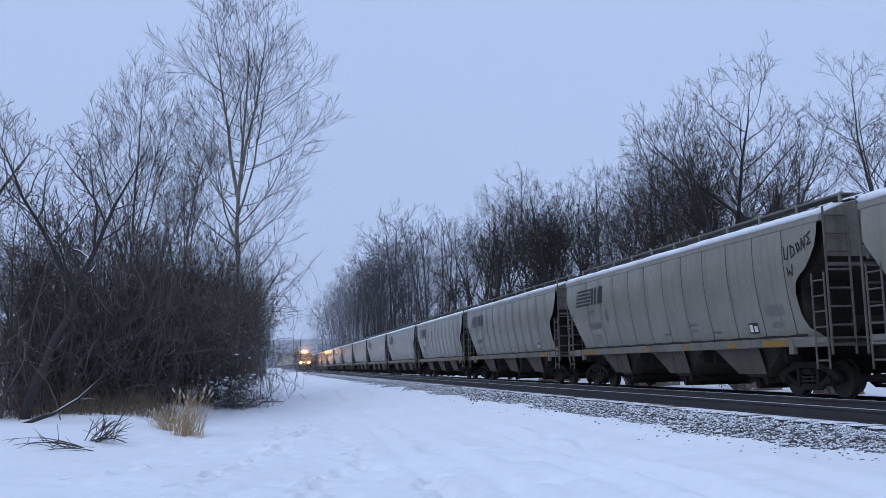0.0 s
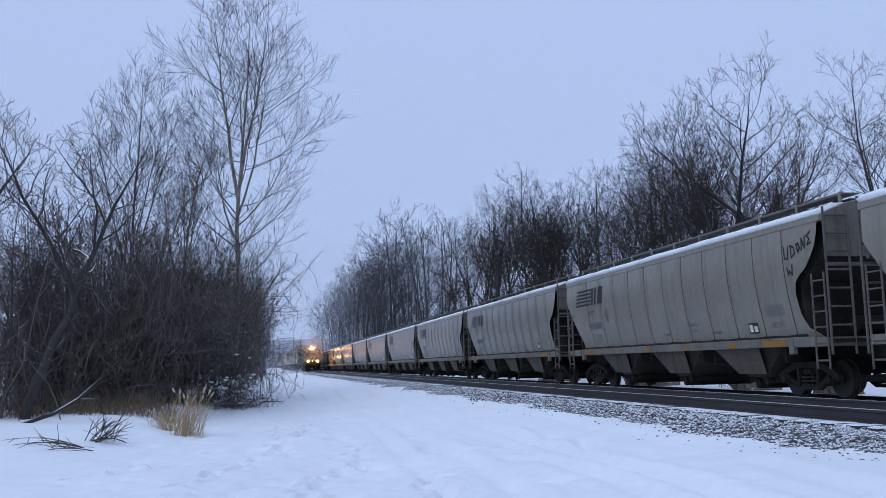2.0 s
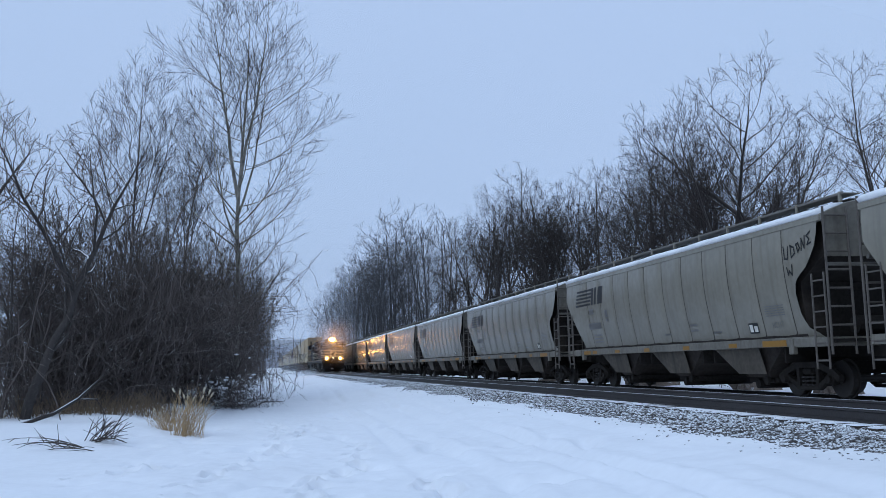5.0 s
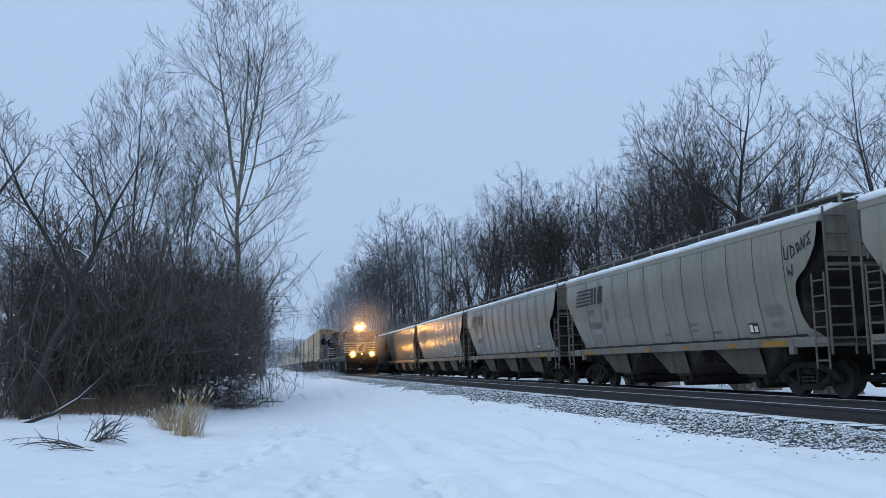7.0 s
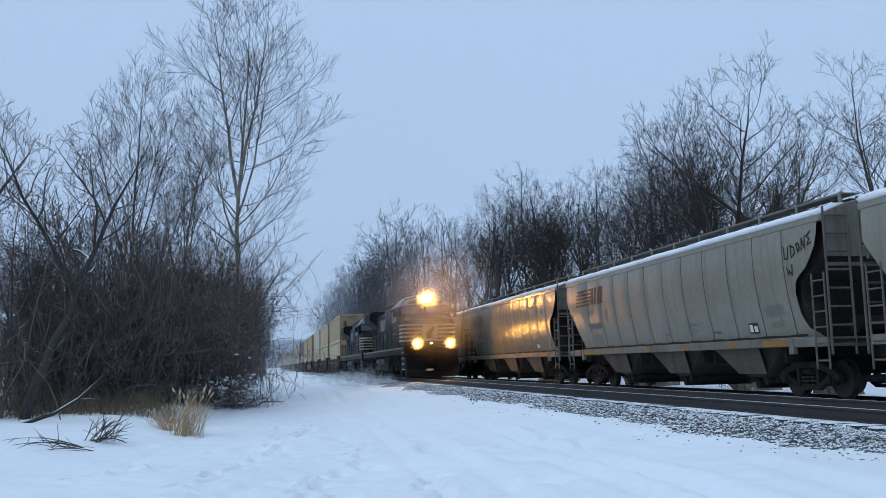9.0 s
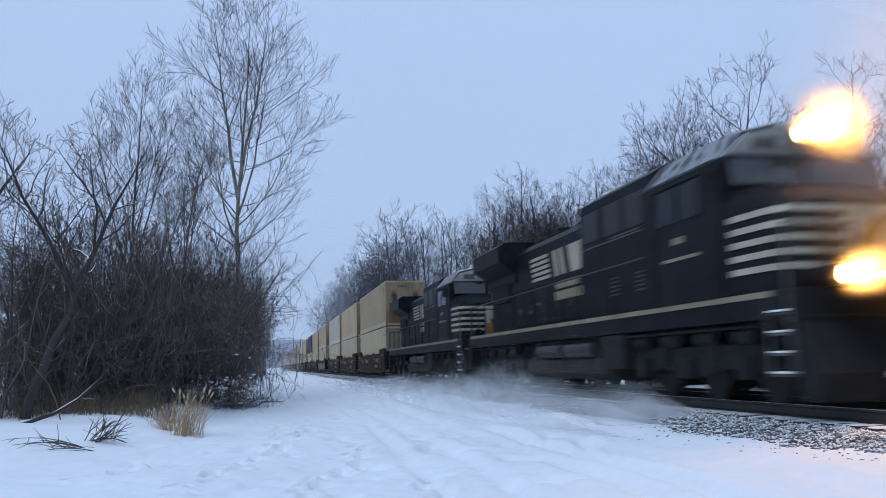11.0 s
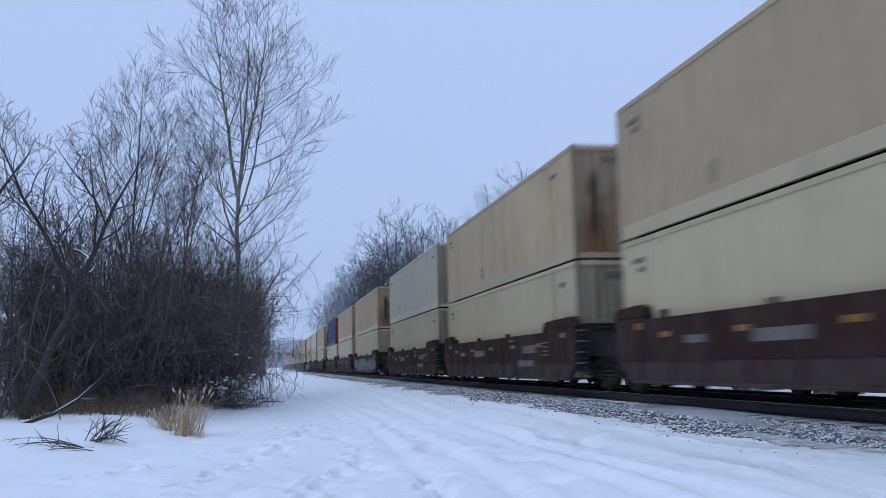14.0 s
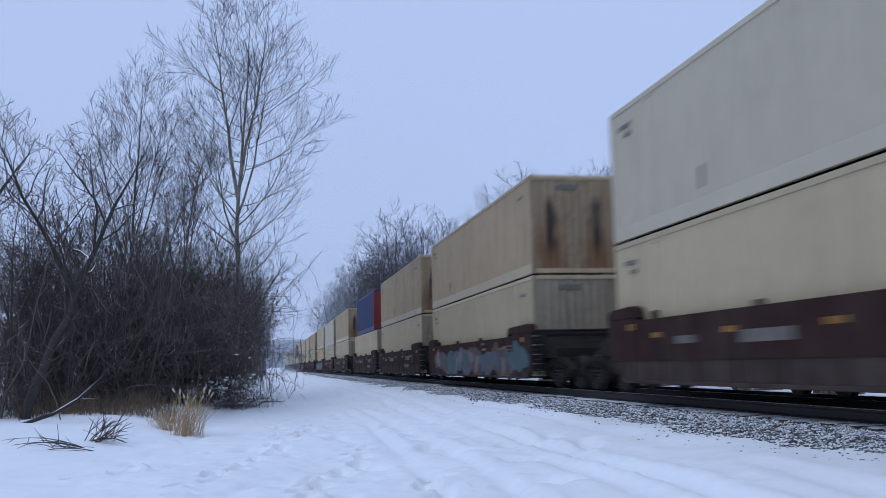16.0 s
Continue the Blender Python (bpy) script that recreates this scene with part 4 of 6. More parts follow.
        rod(bm, (sx * 1.52, 2.5, 3.9), (sx * 1.72, 2.45, 3.75), 0.016, 6)
        box(bm, *sorted((sx * 1.6, sx * 1.84)), 2.42, 2.48, 3.45, 3.8, 0.01)
        part("mirror", bm, LOCO_GRIME, loco)
        bm = B()
        box(bm, *sorted((sx * 1.555, sx * 1.6)), 3.15, 5.0, 3.88, 3.94, 0.008)
        part("window_awning", bm, LOCO_GRIME, loco)
        bm = B()
        box(bm, *sorted((sx * 1.562, sx * 1.58)), 5.02, 5.5, 1.8, 3.8, 0.012)
        part("cab_door", bm, LOCO_BLACK, loco)
    # grab irons, hoses and the coupler's lever on the front
    bm = B()
    for x in (-1.0, -0.55, 0.55, 1.0):
        rod(bm, (x, 0.6, 1.15), (x * 0.95, 0.42, 0.75), 0.028, 6)
        rod(bm, (x * 0.95, 0.42, 0.75), (x * 0.9, 0.5, 0.5), 0.028, 6)
    rod(bm, (-1.4, 0.5, 1.3), (1.4, 0.5, 1.3), 0.022, 6)
    part("air_hose", bm, LOCO_GRIME, loco)
    for x in (-0.75, 0.75):
        bm = B()
        rod(bm, (x, 0.93, 2.0), (x, 0.86, 2.05), 0.02, 6)
        rod(bm, (x, 0.86, 2.05), (x, 0.86, 2.85), 0.02, 6)
        rod(bm, (x, 0.86, 2.85), (x, 0.95, 2.9), 0.02, 6)
        part("nose_grab_iron", bm, STEP_GREY, loco)
    bm = B()
    rod(bm, (0.0, 0.64, 1.9), (0.0, 0.58, 1.9), 0.045, 12)
    part("step_light", bm, LAMP_SMALL, loco, "small white step light")
    # front platform, pilot and plough
    bm = B()
    box(bm, -1.5, 1.5, 0.62, 1.0, 1.2, 1.72, 0.03)
    prism(bm, [(0.35, 0.1), (0.15, 0.5), (0.55, 1.25), (0.9, 1.25), (0.7, 0.1)], -1.45, 1.45)
    rod(bm, (0, 0.7, 0.9), (0, 0.0, 0.9), 0.15, 8)
    part("pilot", bm, LOCO_GRIME, loco)
    bm = B()
    box(bm, -0.4, 0.0, 0.08, 0.4, 0.42, 0.52, 0.04)
    part("packed_snow", bm, SNOW, loco, "snow packed on the plough")
    for sx in (-1, 1):
        bm = B()
        for z in (0.45, 0.75, 1.05, 1.35):
            box(bm, *sorted((sx * 1.2, sx * 1.52)), 0.85, 1.3, z, z + 0.04)
            tread = B()
            box(tread, *sorted((sx * 1.18, sx * 1.535)), 0.83, 1.32, z + 0.042, z + 0.075, 0.012)
            part("snowy_tread", tread, SNOW, loco, "step edged with packed snow")
        rod(bm, (sx * 1.5, 0.8, 0.5), (sx * 1.5, 0.8, 2.7), 0.025, 6)
        rod(bm, (sx * 1.5, 1.35, 0.5), (sx * 1.5, 1.35, 1.7), 0.025, 6)
        rod(bm, (sx * 0.5, 0.66, 1.7), (sx * 0.5, 0.66, 2.65), 0.022, 6)
        rod(bm, (sx * 0.5, 0.66, 2.65), (sx * 1.5, 0.8, 2.7), 0.022, 6)
        part("step_ladder", bm, STEP_GREY, loco)
    # hood
    bm = B()
    loft(bm, [[(-0.95, y, 1.72), (0.95, y, 1.72), (0.95, y, 4.12), (0.72, y, 4.34), (-0.72, y, 4.34), (-0.95, y, 4.12)] for y in (5.5, 17.6)])
    part("engine_hood", bm, LOCO_BLACK, loco)
    bm = B()
    loft(bm, [[(-1.35, y, 1.72), (1.35, y, 1.72), (1.35, y, 4.42), (1.0, y, 4.64), (-1.0, y, 4.64), (-1.35, y, 4.42)] for y in (5.55, 9.75)])
    part("inverter_cabinet", bm, LOCO_BLACK, loco)
    for sx in (-1, 1):
        for a in (5.9, 7.15, 8.5):
            bm = B()
            box(bm, *sorted((sx * 1.352, sx * 1.37)), a, a + 1.05, 3.5, 4.2, 0.01)
            part("intake_screen", bm, BLACK_PAINT, loco)
        for a in (6.0, 7.4):
            for i in range(5):
                bm = B()
                box(bm, *sorted((sx * 1.352, sx * 1.365)), a, a + 0.5, 2.15 + i * 0.09, 2.19 + i * 0.09)
                part("louvre", bm, TANK_GREY, loco)
        for i in range(6):
            bm = B()
            a = 9.85 + i * 1.26
            box(bm, *sorted((sx * 0.952, sx * 0.97)), a, a + 1.18, 1.85, 2.85, 0.008)
            part("hood_door", bm, LOCO_BLACK, loco)
        for i in range(6):
            bm = B()
            a = 10.5 + i * 1.2
            rod(bm, (sx * 0.98, a, 2.2), (sx * 0.98, a, 2.45), 0.018, 6)
            part("door_latch", bm, STEP_GREY, loco)
        bm = B()
        box(bm, *sorted((sx * 0.953, sx * 0.99)), 9.77, 17.5, 2.93, 2.99, 0.006)
        part("hood_moulding", bm, LOCO_GRIME, loco)
        for a, l, z in ((5.7, 3.9, 3.36), (6.2, 1.6, 3.42), (10.0, 0.5, 4.04)):
            bm = B()
            box(bm, *sorted((sx * (1.352 if a < 9.7 else 0.953), sx * (1.362 if a < 9.7 else 0.962))), a, a + l, z, z + 0.03)
            part("pin_stripe", bm, STEP_GREY, loco)
        # stripes and plain blocks of the side mark
        for i in range(5):
            z = 3.12 + i * 0.155
            bm = B()
            box(bm, *sorted((sx * 0.953, sx * 0.962)), 13.4 + 0.06 * i, 15.1 + 0.05 * i, z, z + 0.09)
            part("side_stripe", bm, STRIPE_CREAM, loco)
        for a, w in ((12.65, 0.3), (12.1, 0.3), (10.6, 1.05)):
            bm = B()
            prism(bm, [(a, 3.1), (a + w, 3.1), (a + w + 0.22, 3.84), (a + 0.22, 3.84)], *sorted((sx * 0.953, sx * 0.962)))
            part("side_mark_block", bm, STRIPE_CREAM, loco)
        for z0, a, b in ((2.73, 10.9, 12.9), (2.42, 10.7, 13.0)):
            bm = B()
            box(bm, *sorted((sx * 0.972, sx * 0.98)), a, b, z0, z0 + 0.24)
            part("side_lettering_bar", bm, DIRTY_WHITE, loco)
        for y, z in ((16.3, 2.3), (15.2, 2.2), (14.4, 2.4), (10.5, 4.0), (10.4, 2.3)):
            bm = B()
            box(bm, *sorted((sx * 0.972, sx * 0.98)), y, y + 0.35, z, z + 0.08)
            part("side_lettering_bar", bm, STEP_GREY, loco)
    # radiator wings
    bm = B()
    box(bm, -0.95, 0.95, 17.55, 20.2, 1.72, 3.65)
    loft(bm, [[(-1.0, y, 3.3), (1.0, y, 3.3), (1.0, y, 3.62), (1.55, y, 3.95), (1.55, y, 4.45), (1.3, y, 4.6), (-1.3, y, 4.6), (-1.55, y, 4.45), (-1.55, y, 3.95), (-1.0, y, 3.62)] for y in (16.9, 20.5)])
    part("radiator", bm, LOCO_BLACK, loco)
    for sx in (-1, 1):
        for i in range(5):
            z = 2.3 + i * 0.215
            bm = B()
            box(bm, *sorted((sx * 0.5, sx * 0.962)), 20.17, 20.21, z, z + 0.1)
            part("rear_stripe", bm, STRIPE_CREAM, loco)
        bm = B()
        rod(bm, (sx * 1.5, 21.25, 1.72), (sx * 1.5, 21.25, 2.75), 0.022, 6)
        rod(bm, (sx * 1.5, 21.25, 2.75), (sx * 0.4, 21.4, 2.7), 0.022, 6)
        rod(bm, (sx * 0.4, 21.4, 2.7), (sx * 0.4, 21.4, 1.72), 0.022, 6)
        part("rear_railing", bm, STEP_GREY, loco)
    for sx in (-1, 1):
        bm = B()
        box(bm, *sorted((sx * 0.953, sx * 1.01)), 17.7, 20.0, 2.75, 3.4, 0.01)
        part("radiator_grille", bm, LOCO_GRIME, loco)
    bm = B()
    for y in (11.0, 12.2):
        rod(bm, (0, y, 4.3), (0, y, 4.5), 0.5, 20)
    rod(bm, (0, 14.6, 4.2), (0, 14.6, 4.72), 0.3, 16)
    box(bm, -0.5, 0.5, 15.6, 16.6, 4.2, 4.5, 0.04)
    box(bm, -0.35, 0.35, 13.0, 13.9, 4.3, 4.5, 0.03)
    part("roof_fittings", bm, LOCO_GRIME, loco)
    # walkway handrails
    for sx in (-1, 1):
        bm = B()
        rod(bm, (sx * 1.5, 5.7, 2.75), (sx * 1.5, 21.2, 2.75), 0.02, 6)
        part("handrail", bm, TANK_GREY, loco)
        bm = B()
        rod(bm, (sx * 1.5, 0, 1.72), (sx * 1.5, 0, 2.75), 0.02, 6)
        s0 = part("handrail_post", bm, LOCO_GRIME, loco)
        s0.matrix_basis = pose(0, 5.7, 0)
        for i in range(1, 9):
            share("handrail_post", s0.data, loco, pose(0, 5.7 + i * 1.93, 0))
    # fuel tank, running gear and trucks
    bm = B()
    loft(bm, [[(-1.1, y, 0.3), (1.1, y, 0.3), (1.42, y, 0.45), (1.42, y, 0.78), (1.25, y, 0.9), (1.2, y, 1.28), (-1.2, y, 1.28), (-1.25, y, 0.9), (-1.42, y, 0.78), (-1.42, y, 0.45)] for y in (8.0, 14.4)])
    part("fuel_tank", bm, TANK_DUSTY, loco, "dusty grey fuel tank")
    for c in (4.35, 18.0):
        bm = B()
        box(bm, -1.05, 1.05, c - 2.9, c + 2.9, 0.9, 1.31, 0.03)
        part("bolster", bm, LOCO_GRIME, loco)
        for sx in (-1, 1):
            for q in (-2.0, -0.7, 0.7, 2.0):
                bm = B()
                rod(bm, (sx * 1.3, c + q - 0.28, 1.08), (sx * 1.3, c + q + 0.28, 1.08), 0.13, 12)
                rod(bm, (sx * 1.3, c + q + 0.28, 1.08), (sx * 1.25, c + q + 0.55, 0.7), 0.035, 6)
                part("brake_cylinder", bm, LOCO_GRIME, loco)
            bm = B()
            for q in (-2.6, -1.3, 0.0, 1.3, 2.6):
                rod(bm, (sx * 1.42, c + q, 1.3), (sx * 1.42, c + q + 0.3, 0.95), 0.03, 6)
            rod(bm, (sx * 1.42, c - 2.6, 1.22), (sx * 1.42, c + 2.8, 1.22), 0.03, 6)
            part("sand_pipe", bm, LOCO_GRIME, loco)
    for sx in (-1, 1):
        for y in (8.9, 11.2):
            bm = B()
            rod(bm, (sx * 1.4, y, 1.0), (sx * 1.4, y + 1.9, 1.0), 0.17, 16)
            part("air_reservoir", bm, TANK_GREY, loco)
        bm = B()
        box(bm, *sorted((sx * 1.0, sx * 1.5)), 7.0, 8.3, 0.55, 1.28, 0.03)
        part("battery_box", bm, LOCO_GRIME, loco)
    bm = B()
    box(bm, -1.5, 1.5, 21.3, 21.7, 0.6, 1.72, 0.03)
    rod(bm, (0, 21.6, 0.9), (0, 22.3, 0.9), 0.15, 8)
    part("rear_pilot", bm, LOCO_GRIME, loco)
    loco_truck(loco, 4.35)
    loco_truck(loco, 18.0)
    return loco


LAMP_SMALL = material("small_lit_lens", (0.9, 0.9, 0.85), 0.2, bump=0, emit=(1.0, 0.9, 0.7), strength=12)
TANK_GREY = material("grey_air_tank", (0.035, 0.035, 0.038), 0.6, vary=0.35, fine=7)
BROW = snow_capped(material("snow_crusted_brow", (0.32, 0.32, 0.3), 0.8, vary=0.35, coarse=2, fine=9, bump=0.3), 0.3, 0.7, 1.0, 2)
SKY_GLASS = material("windshield_glass", (0.012, 0.017, 0.024), 0.08, vary=0.1, bump=0, spec=0.8)
TANK_DUSTY = material("dust_covered_tank", (0.05, 0.048, 0.046), 0.9, vary=0.45, coarse=1.0, fine=7, bump=0.1, spec=0.1)
STEP_GREY = material("worn_grey_paint", (0.09, 0.085, 0.08), 0.6, vary=0.3, coarse=1, fine=8)
SNOWY_BLACK = snow_capped(material("snowy_black_paint", (0.03, 0.03, 0.032), 0.5, vary=0.3), 0.4, 0.95, 0.6, 2.5)


def corrugated(length, height, x, pitch=0.2, depth=0.03):
    """The profile of a corrugated sheet, as points in y."""
    n = round((length - 0.24) / pitch)
    ys = [(0.0, 0.0), (0.12, 0.0)]
    for i in range(n):
        a = 0.12 + (length - 0.24) * i / n
        p = (length - 0.24) / n
        ys += [(a + p * 0.25, 0.0), (a + p * 0.4, depth), (a + p * 0.75, depth), (a + p * 0.9, 0.0)]
    return ys + [(length, 0.0)]


def build_container(length=16.15, height=2.9, paint=None, end_paint=None, mark=0.0, pitch=0.27):
    c = new("container")
    w = 1.295
    end_paint = end_paint or paint
    for sx in (-1, 1):
        bm = B()
        prof = corrugated(length, height, w, pitch)
        lo = [bm.verts.new((sx * (w - 0.012 - d), y, 0.29)) for y, d in prof]
        hi = [bm.verts.new((sx * (w - 0.012 - d), y, height - 0.1)) for y, d in prof]
        for i in range(len(lo) - 1):
            bm.faces.new((lo[i], hi[i], hi[i + 1], lo[i + 1]) if sx < 0 else (lo[i], lo[i + 1], hi[i + 1], hi[i]))
        bmesh.ops.recalc_face_normals(bm, faces=bm.faces[:])
        if sum(f.normal.x for f in bm.faces) * sx < 0:
            bmesh.ops.reverse_faces(bm, faces=bm.faces[:])
        part("side_sheet", bm, paint, c)
        bm = B()
        box(bm, *sorted((sx * (w - 0.1), sx * w)), 0, length, height - 0.11, height, 0.012)
        part("top_rail", bm, paint, c)
        bm = B()
        box(bm, *sorted((sx * (w - 0.1), sx * w)), 0, length, 0.0, 0.3, 0.012)
        part("bottom_rail", bm, paint if paint in (BOX_BLUE, BOX_PALE) else BOX_WHITE, c)
    bm = B()
    box(bm, -w + 0.05, w - 0.05, 0.05, length - 0.05, height - 0.04, height - 0.02)
    part("roof", bm, paint, c)
    bm = B()
    box(bm, -w + 0.05, w - 0.05, 0.05, length - 0.05, 0.06, 0.12)
    part("underframe", bm, HOPPER_BLACK, c)
    # front end wall with vertical ribs
    bm = B()
    prof = [(a, d) for a, d in corrugated(2 * w - 0.2, height, 0, 0.24, 0.025)]
    lo = [bm.verts.new((-w + 0.1 + a, 0.02 + d, 0.12)) for a, d in prof]
    hi = [bm.verts.new((-w + 0.1 + a, 0.02 + d, height - 0.1)) for a, d in prof]
    for i in range(len(lo) - 1):
        bm.faces.new((lo[i], lo[i + 1], hi[i + 1], hi[i]))
    part("front_wall", bm, end_paint, c)
    for z0, z1 in ((height - 0.12, height), (0.0, 0.14)):
        bm = B()
        box(bm, -w + 0.1, w - 0.1, 0.0, 0.06, z0, z1, 0.008)
        part("front_rail", bm, paint, c)
    # doors at the back
    for sx in (-1, 1):
        bm = B()
        box(bm, *sorted((sx * 0.01, sx * (w - 0.08))), length - 0.06, length - 0.01, 0.12, height - 0.1, 0.01)
        d = part("door", bm, end_paint, c)
        bm = B()
        for x in (0.35, 0.85):
            rod(bm, (sx * x, length + 0.01, 0.1), (sx * x, length + 0.01, height - 0.1), 0.018, 6)
        part("lock_rod", bm, HOPPER_SHADE, d)
    for x in (-w + 0.05, w - 0.05):
        for y in (0.06, length - 0.06):
            bm = B()
            box(bm, x - 0.055, x + 0.055, y - 0.065, y + 0.065, 0, height, 0.01)
            part("corner_post", bm, end_paint if y < 1 else paint, c)
    for x in (-w + 0.1, w - 0.1):
        for y in ((1.98, length - 1.98) if length > 14 else (0.1, length - 0.1)):
            bm = B()
            box(bm, x - 0.07, x + 0.07, y - 0.08, y + 0.08, -0.062, 0.01)
            part("stacking_lock", bm, HOPPER_BLACK, c)
    if length > 14:
        for y in (1.98, length - 1.98):
            for sx in (-1, 1):
                bm = B()
                box(bm, *sorted((sx * (w - 0.05), sx * (w + 0.004))), y - 0.09, y + 0.09, 0.0, 0.2, 0.01)
                box(bm, *sorted((sx * (w - 0.05), sx * (w + 0.004))), y - 0.09, y + 0.09, height - 0.2, height, 0.01)
                box(bm, *sorted((sx * (w - 0.05), sx * (w - 0.008))), y - 0.06, y + 0.06, 0.2, height - 0.2)
                part("lift_post", bm, paint, c)
    for y, z, l in ((0.9 + mark, 2.35, 0.5), (length - 1.1, 2.4, 0.6), (length - 1.1, 2.2, 0.3), (length - 4.2 - 4 * mark, 0.45, 0.12)):
        bm = B()
        box(bm, -w - 0.002, -w + 0.012, y, y + l, z, z + 0.09 if l > 0.2 else z + 0.4)
        part("lettering_bar", bm, HOPPER_SHADE, c)
    bm = B()
    box(bm, -0.5, 0.15, 0.004, 0.018, height - 0.42, height - 0.28)
    part("lettering_bar", bm, HOPPER_SHADE, c)
    return c


BOX_DINGY = streaked(material("dingy_end_wall_paint", (0.27, 0.22, 0.155), 0.65, vary=0.25, coarse=0.8, fine=5, bump=0.04, per_object=0.12), (0.08, 0.055, 0.03), 0.75)
WELL_LEN = 16.5


def build_well(last=False, lower=None, upper=None):
    """One platform of an articulated well car; the box sits at y = 0."""
    u = new("well_car")
    upper, lower = upper or WELL_RED, lower or WELL_GREY
    for sx in (-1, 1):
        bm = B()
        prism(bm, [(-0.2, 0.72), (WELL_LEN - 0.2, 0.72), (WELL_LEN - 0.2, 1.68), (WELL_LEN - 1.6, 1.68), (WELL_LEN - 1.9, 1.53), (1.9, 1.53), (1.6, 1.68), (-0.2, 1.68)], *sorted((sx * 1.34, sx * 1.48)))
        part("side_beam", bm, upper, u)
        bm = B()
        prism(bm, [(0.5, 0.29), (WELL_LEN - 0.9, 0.29), (WELL_LEN - 0.2, 0.72), (-0.2, 0.72)], *sorted((sx * 1.34, sx * 1.46)))
        part("lower_side", bm, lower, u)
        bm = B()
        box(bm, *sorted((sx * 1.36, sx * 1.5)), 0.6, WELL_LEN - 1.0, 0.27, 0.34, 0.01)
        part("bottom_chord", bm, lower, u)
        for i in range(11):
            y = 1.2 + i * 1.38
            bm = B()
            box(bm, *sorted((sx * 1.45, sx * 1.489)), y, y + 0.05, 0.3, 1.5)
            part("side_rib", bm, upper, u)
        for y in (2.6, 5.3, 8.0, 10.8, 13.6):
            bm = B()
            box(bm, *sorted((sx * 1.481, sx * 1.486)), y, y + 0.4, 1.16, 1.26)
            part("reflective_tape", bm, YELLOW, u)
        for y, l, z, h in ((9.2, 1.5, 0.98, 0.2), (12.2, 0.8, 1.02, 0.14), (3.1, 1.3, 1.0, 0.22), (3.4, 1.5, 0.62, 0.18), (5.4, 0.5, 1.36, 0.07)):
            bm = B()
            box(bm, *sorted((sx * 1.481, sx * 1.486)), y, y + l, z, z + h)
            part("lettering_bar", bm, FADED_WHITE, u)
    bm = B()
    box(bm, -1.34, 1.34, 0.2, WELL_LEN - 0.6, 0.29, 0.335)
    part("well_floor", bm, HOPPER_BLACK, u)
    for y0, s in ((-0.2, -1), (WELL_LEN - 0.2, 1)):
        bm = B()
        prism(bm, [(y0, 0.85), (y0 + s * 1.3, 0.85), (y0 + s * 1.3, 1.1), (y0, 1.45)], -1.2, 1.2)
        box(bm, -1.48, 1.48, *sorted((y0, y0 - s * 0.2)), 0.5, 1.66, 0.02)
        part("end_platform", bm, HOPPER_BLACK, u)
    for sx in (-1, 1):
        for a, c in ((-0.25, 2.3), (WELL_LEN - 1.85, WELL_LEN - 0.25)):
            bm = B()
            prism(bm, [(a, 1.6), (c, 1.6), (c - 0.05, 1.74), (c - 0.2, 1.8), (a + 0.3, 1.84), (a + 0.08, 1.78)], *sorted((sx * 1.32, sx * 1.5)))
            part("end_bulkhead", bm, upper, u)
        for y, tall in ((2.3, 0.16), (6.2, 0.1), (10.1, 0.1), (13.9, 0.16)):
            bm = B()
            box(bm, *sorted((sx * 1.36, sx * 1.47)), y, y + 0.16, 1.52, 1.53 + tall, 0.02)
            part("box_guide", bm, HOPPER_BLACK, u)
        for y, z in ((0.6, 1.34), (14.9, 1.34)):
            bm = B()
            box(bm, *sorted((sx * 1.481, sx * 1.486)), y, y + 0.3, z, z + 0.13)
            part("reflective_tape", bm, YELLOW, u)
        for i in range(4):
            bm = B()
            box(bm, *sorted((sx * 1.481, sx * 1.486)), 2.0, 2.6 - 0.12 * (i % 2), 0.9 + i * 0.11, 0.945 + i * 0.11)
            part("lettering_bar", bm, FADED_WHITE, u)
    for i in range(5):
        bm = B()
        z = 0.42 + i * 0.26
        box(bm, -1.5, -1.28, -0.62 - 0.1 * (i % 2), -0.36, z, z + 0.035, 0.008)
        part("snowy_rung", bm, STEP_GREY, u, "ladder rung dusted with snow")
    bm = B()
    for x in (-1.1, -0.55, 0.0, 0.55, 1.1):
        rod(bm, (x, -0.5, 1.05), (x, -0.5, 1.62), 0.02, 6)
    rod(bm, (-1.1, -0.5, 1.62), (1.1, -0.5, 1.62), 0.022, 6)
    rod(bm, (-1.1, -0.5, 1.35), (1.1, -0.5, 1.35), 0.018, 6)
    rod(bm, (0.8, -0.45, 1.2), (0.8, -0.38, 1.2), 0.24, 16)
    box(bm, -0.35, 0.35, -0.9, -0.55, 1.1, 1.3, 0.03)
    part("brake_platform", bm, LOCO_GRIME, u)
    bm = B()
    ladder(bm, -1.46, -0.95, -0.45, 0.4, 1.5, 4)
    rod(bm, (-1.4, -1.2, 1.5), (1.4, -1.2, 1.5), 0.03, 6)
    rod(bm, (-1.4, -1.2, 1.0), (-1.4, -1.2, 1.5), 0.03, 6)
    rod(bm, (1.4, -1.2, 1.0), (1.4, -1.2, 1.5), 0.03, 6)
    rod(bm, (0, -1.4, 0.9), (0, -3.1 if not last else -1.5, 0.9), 0.12, 8)
    part("end_ladder", bm, LOCO_GRIME, u)
    freight_truck(u, -1.35)
    if last:
        freight_truck(u, WELL_LEN + 1.6)
    return u


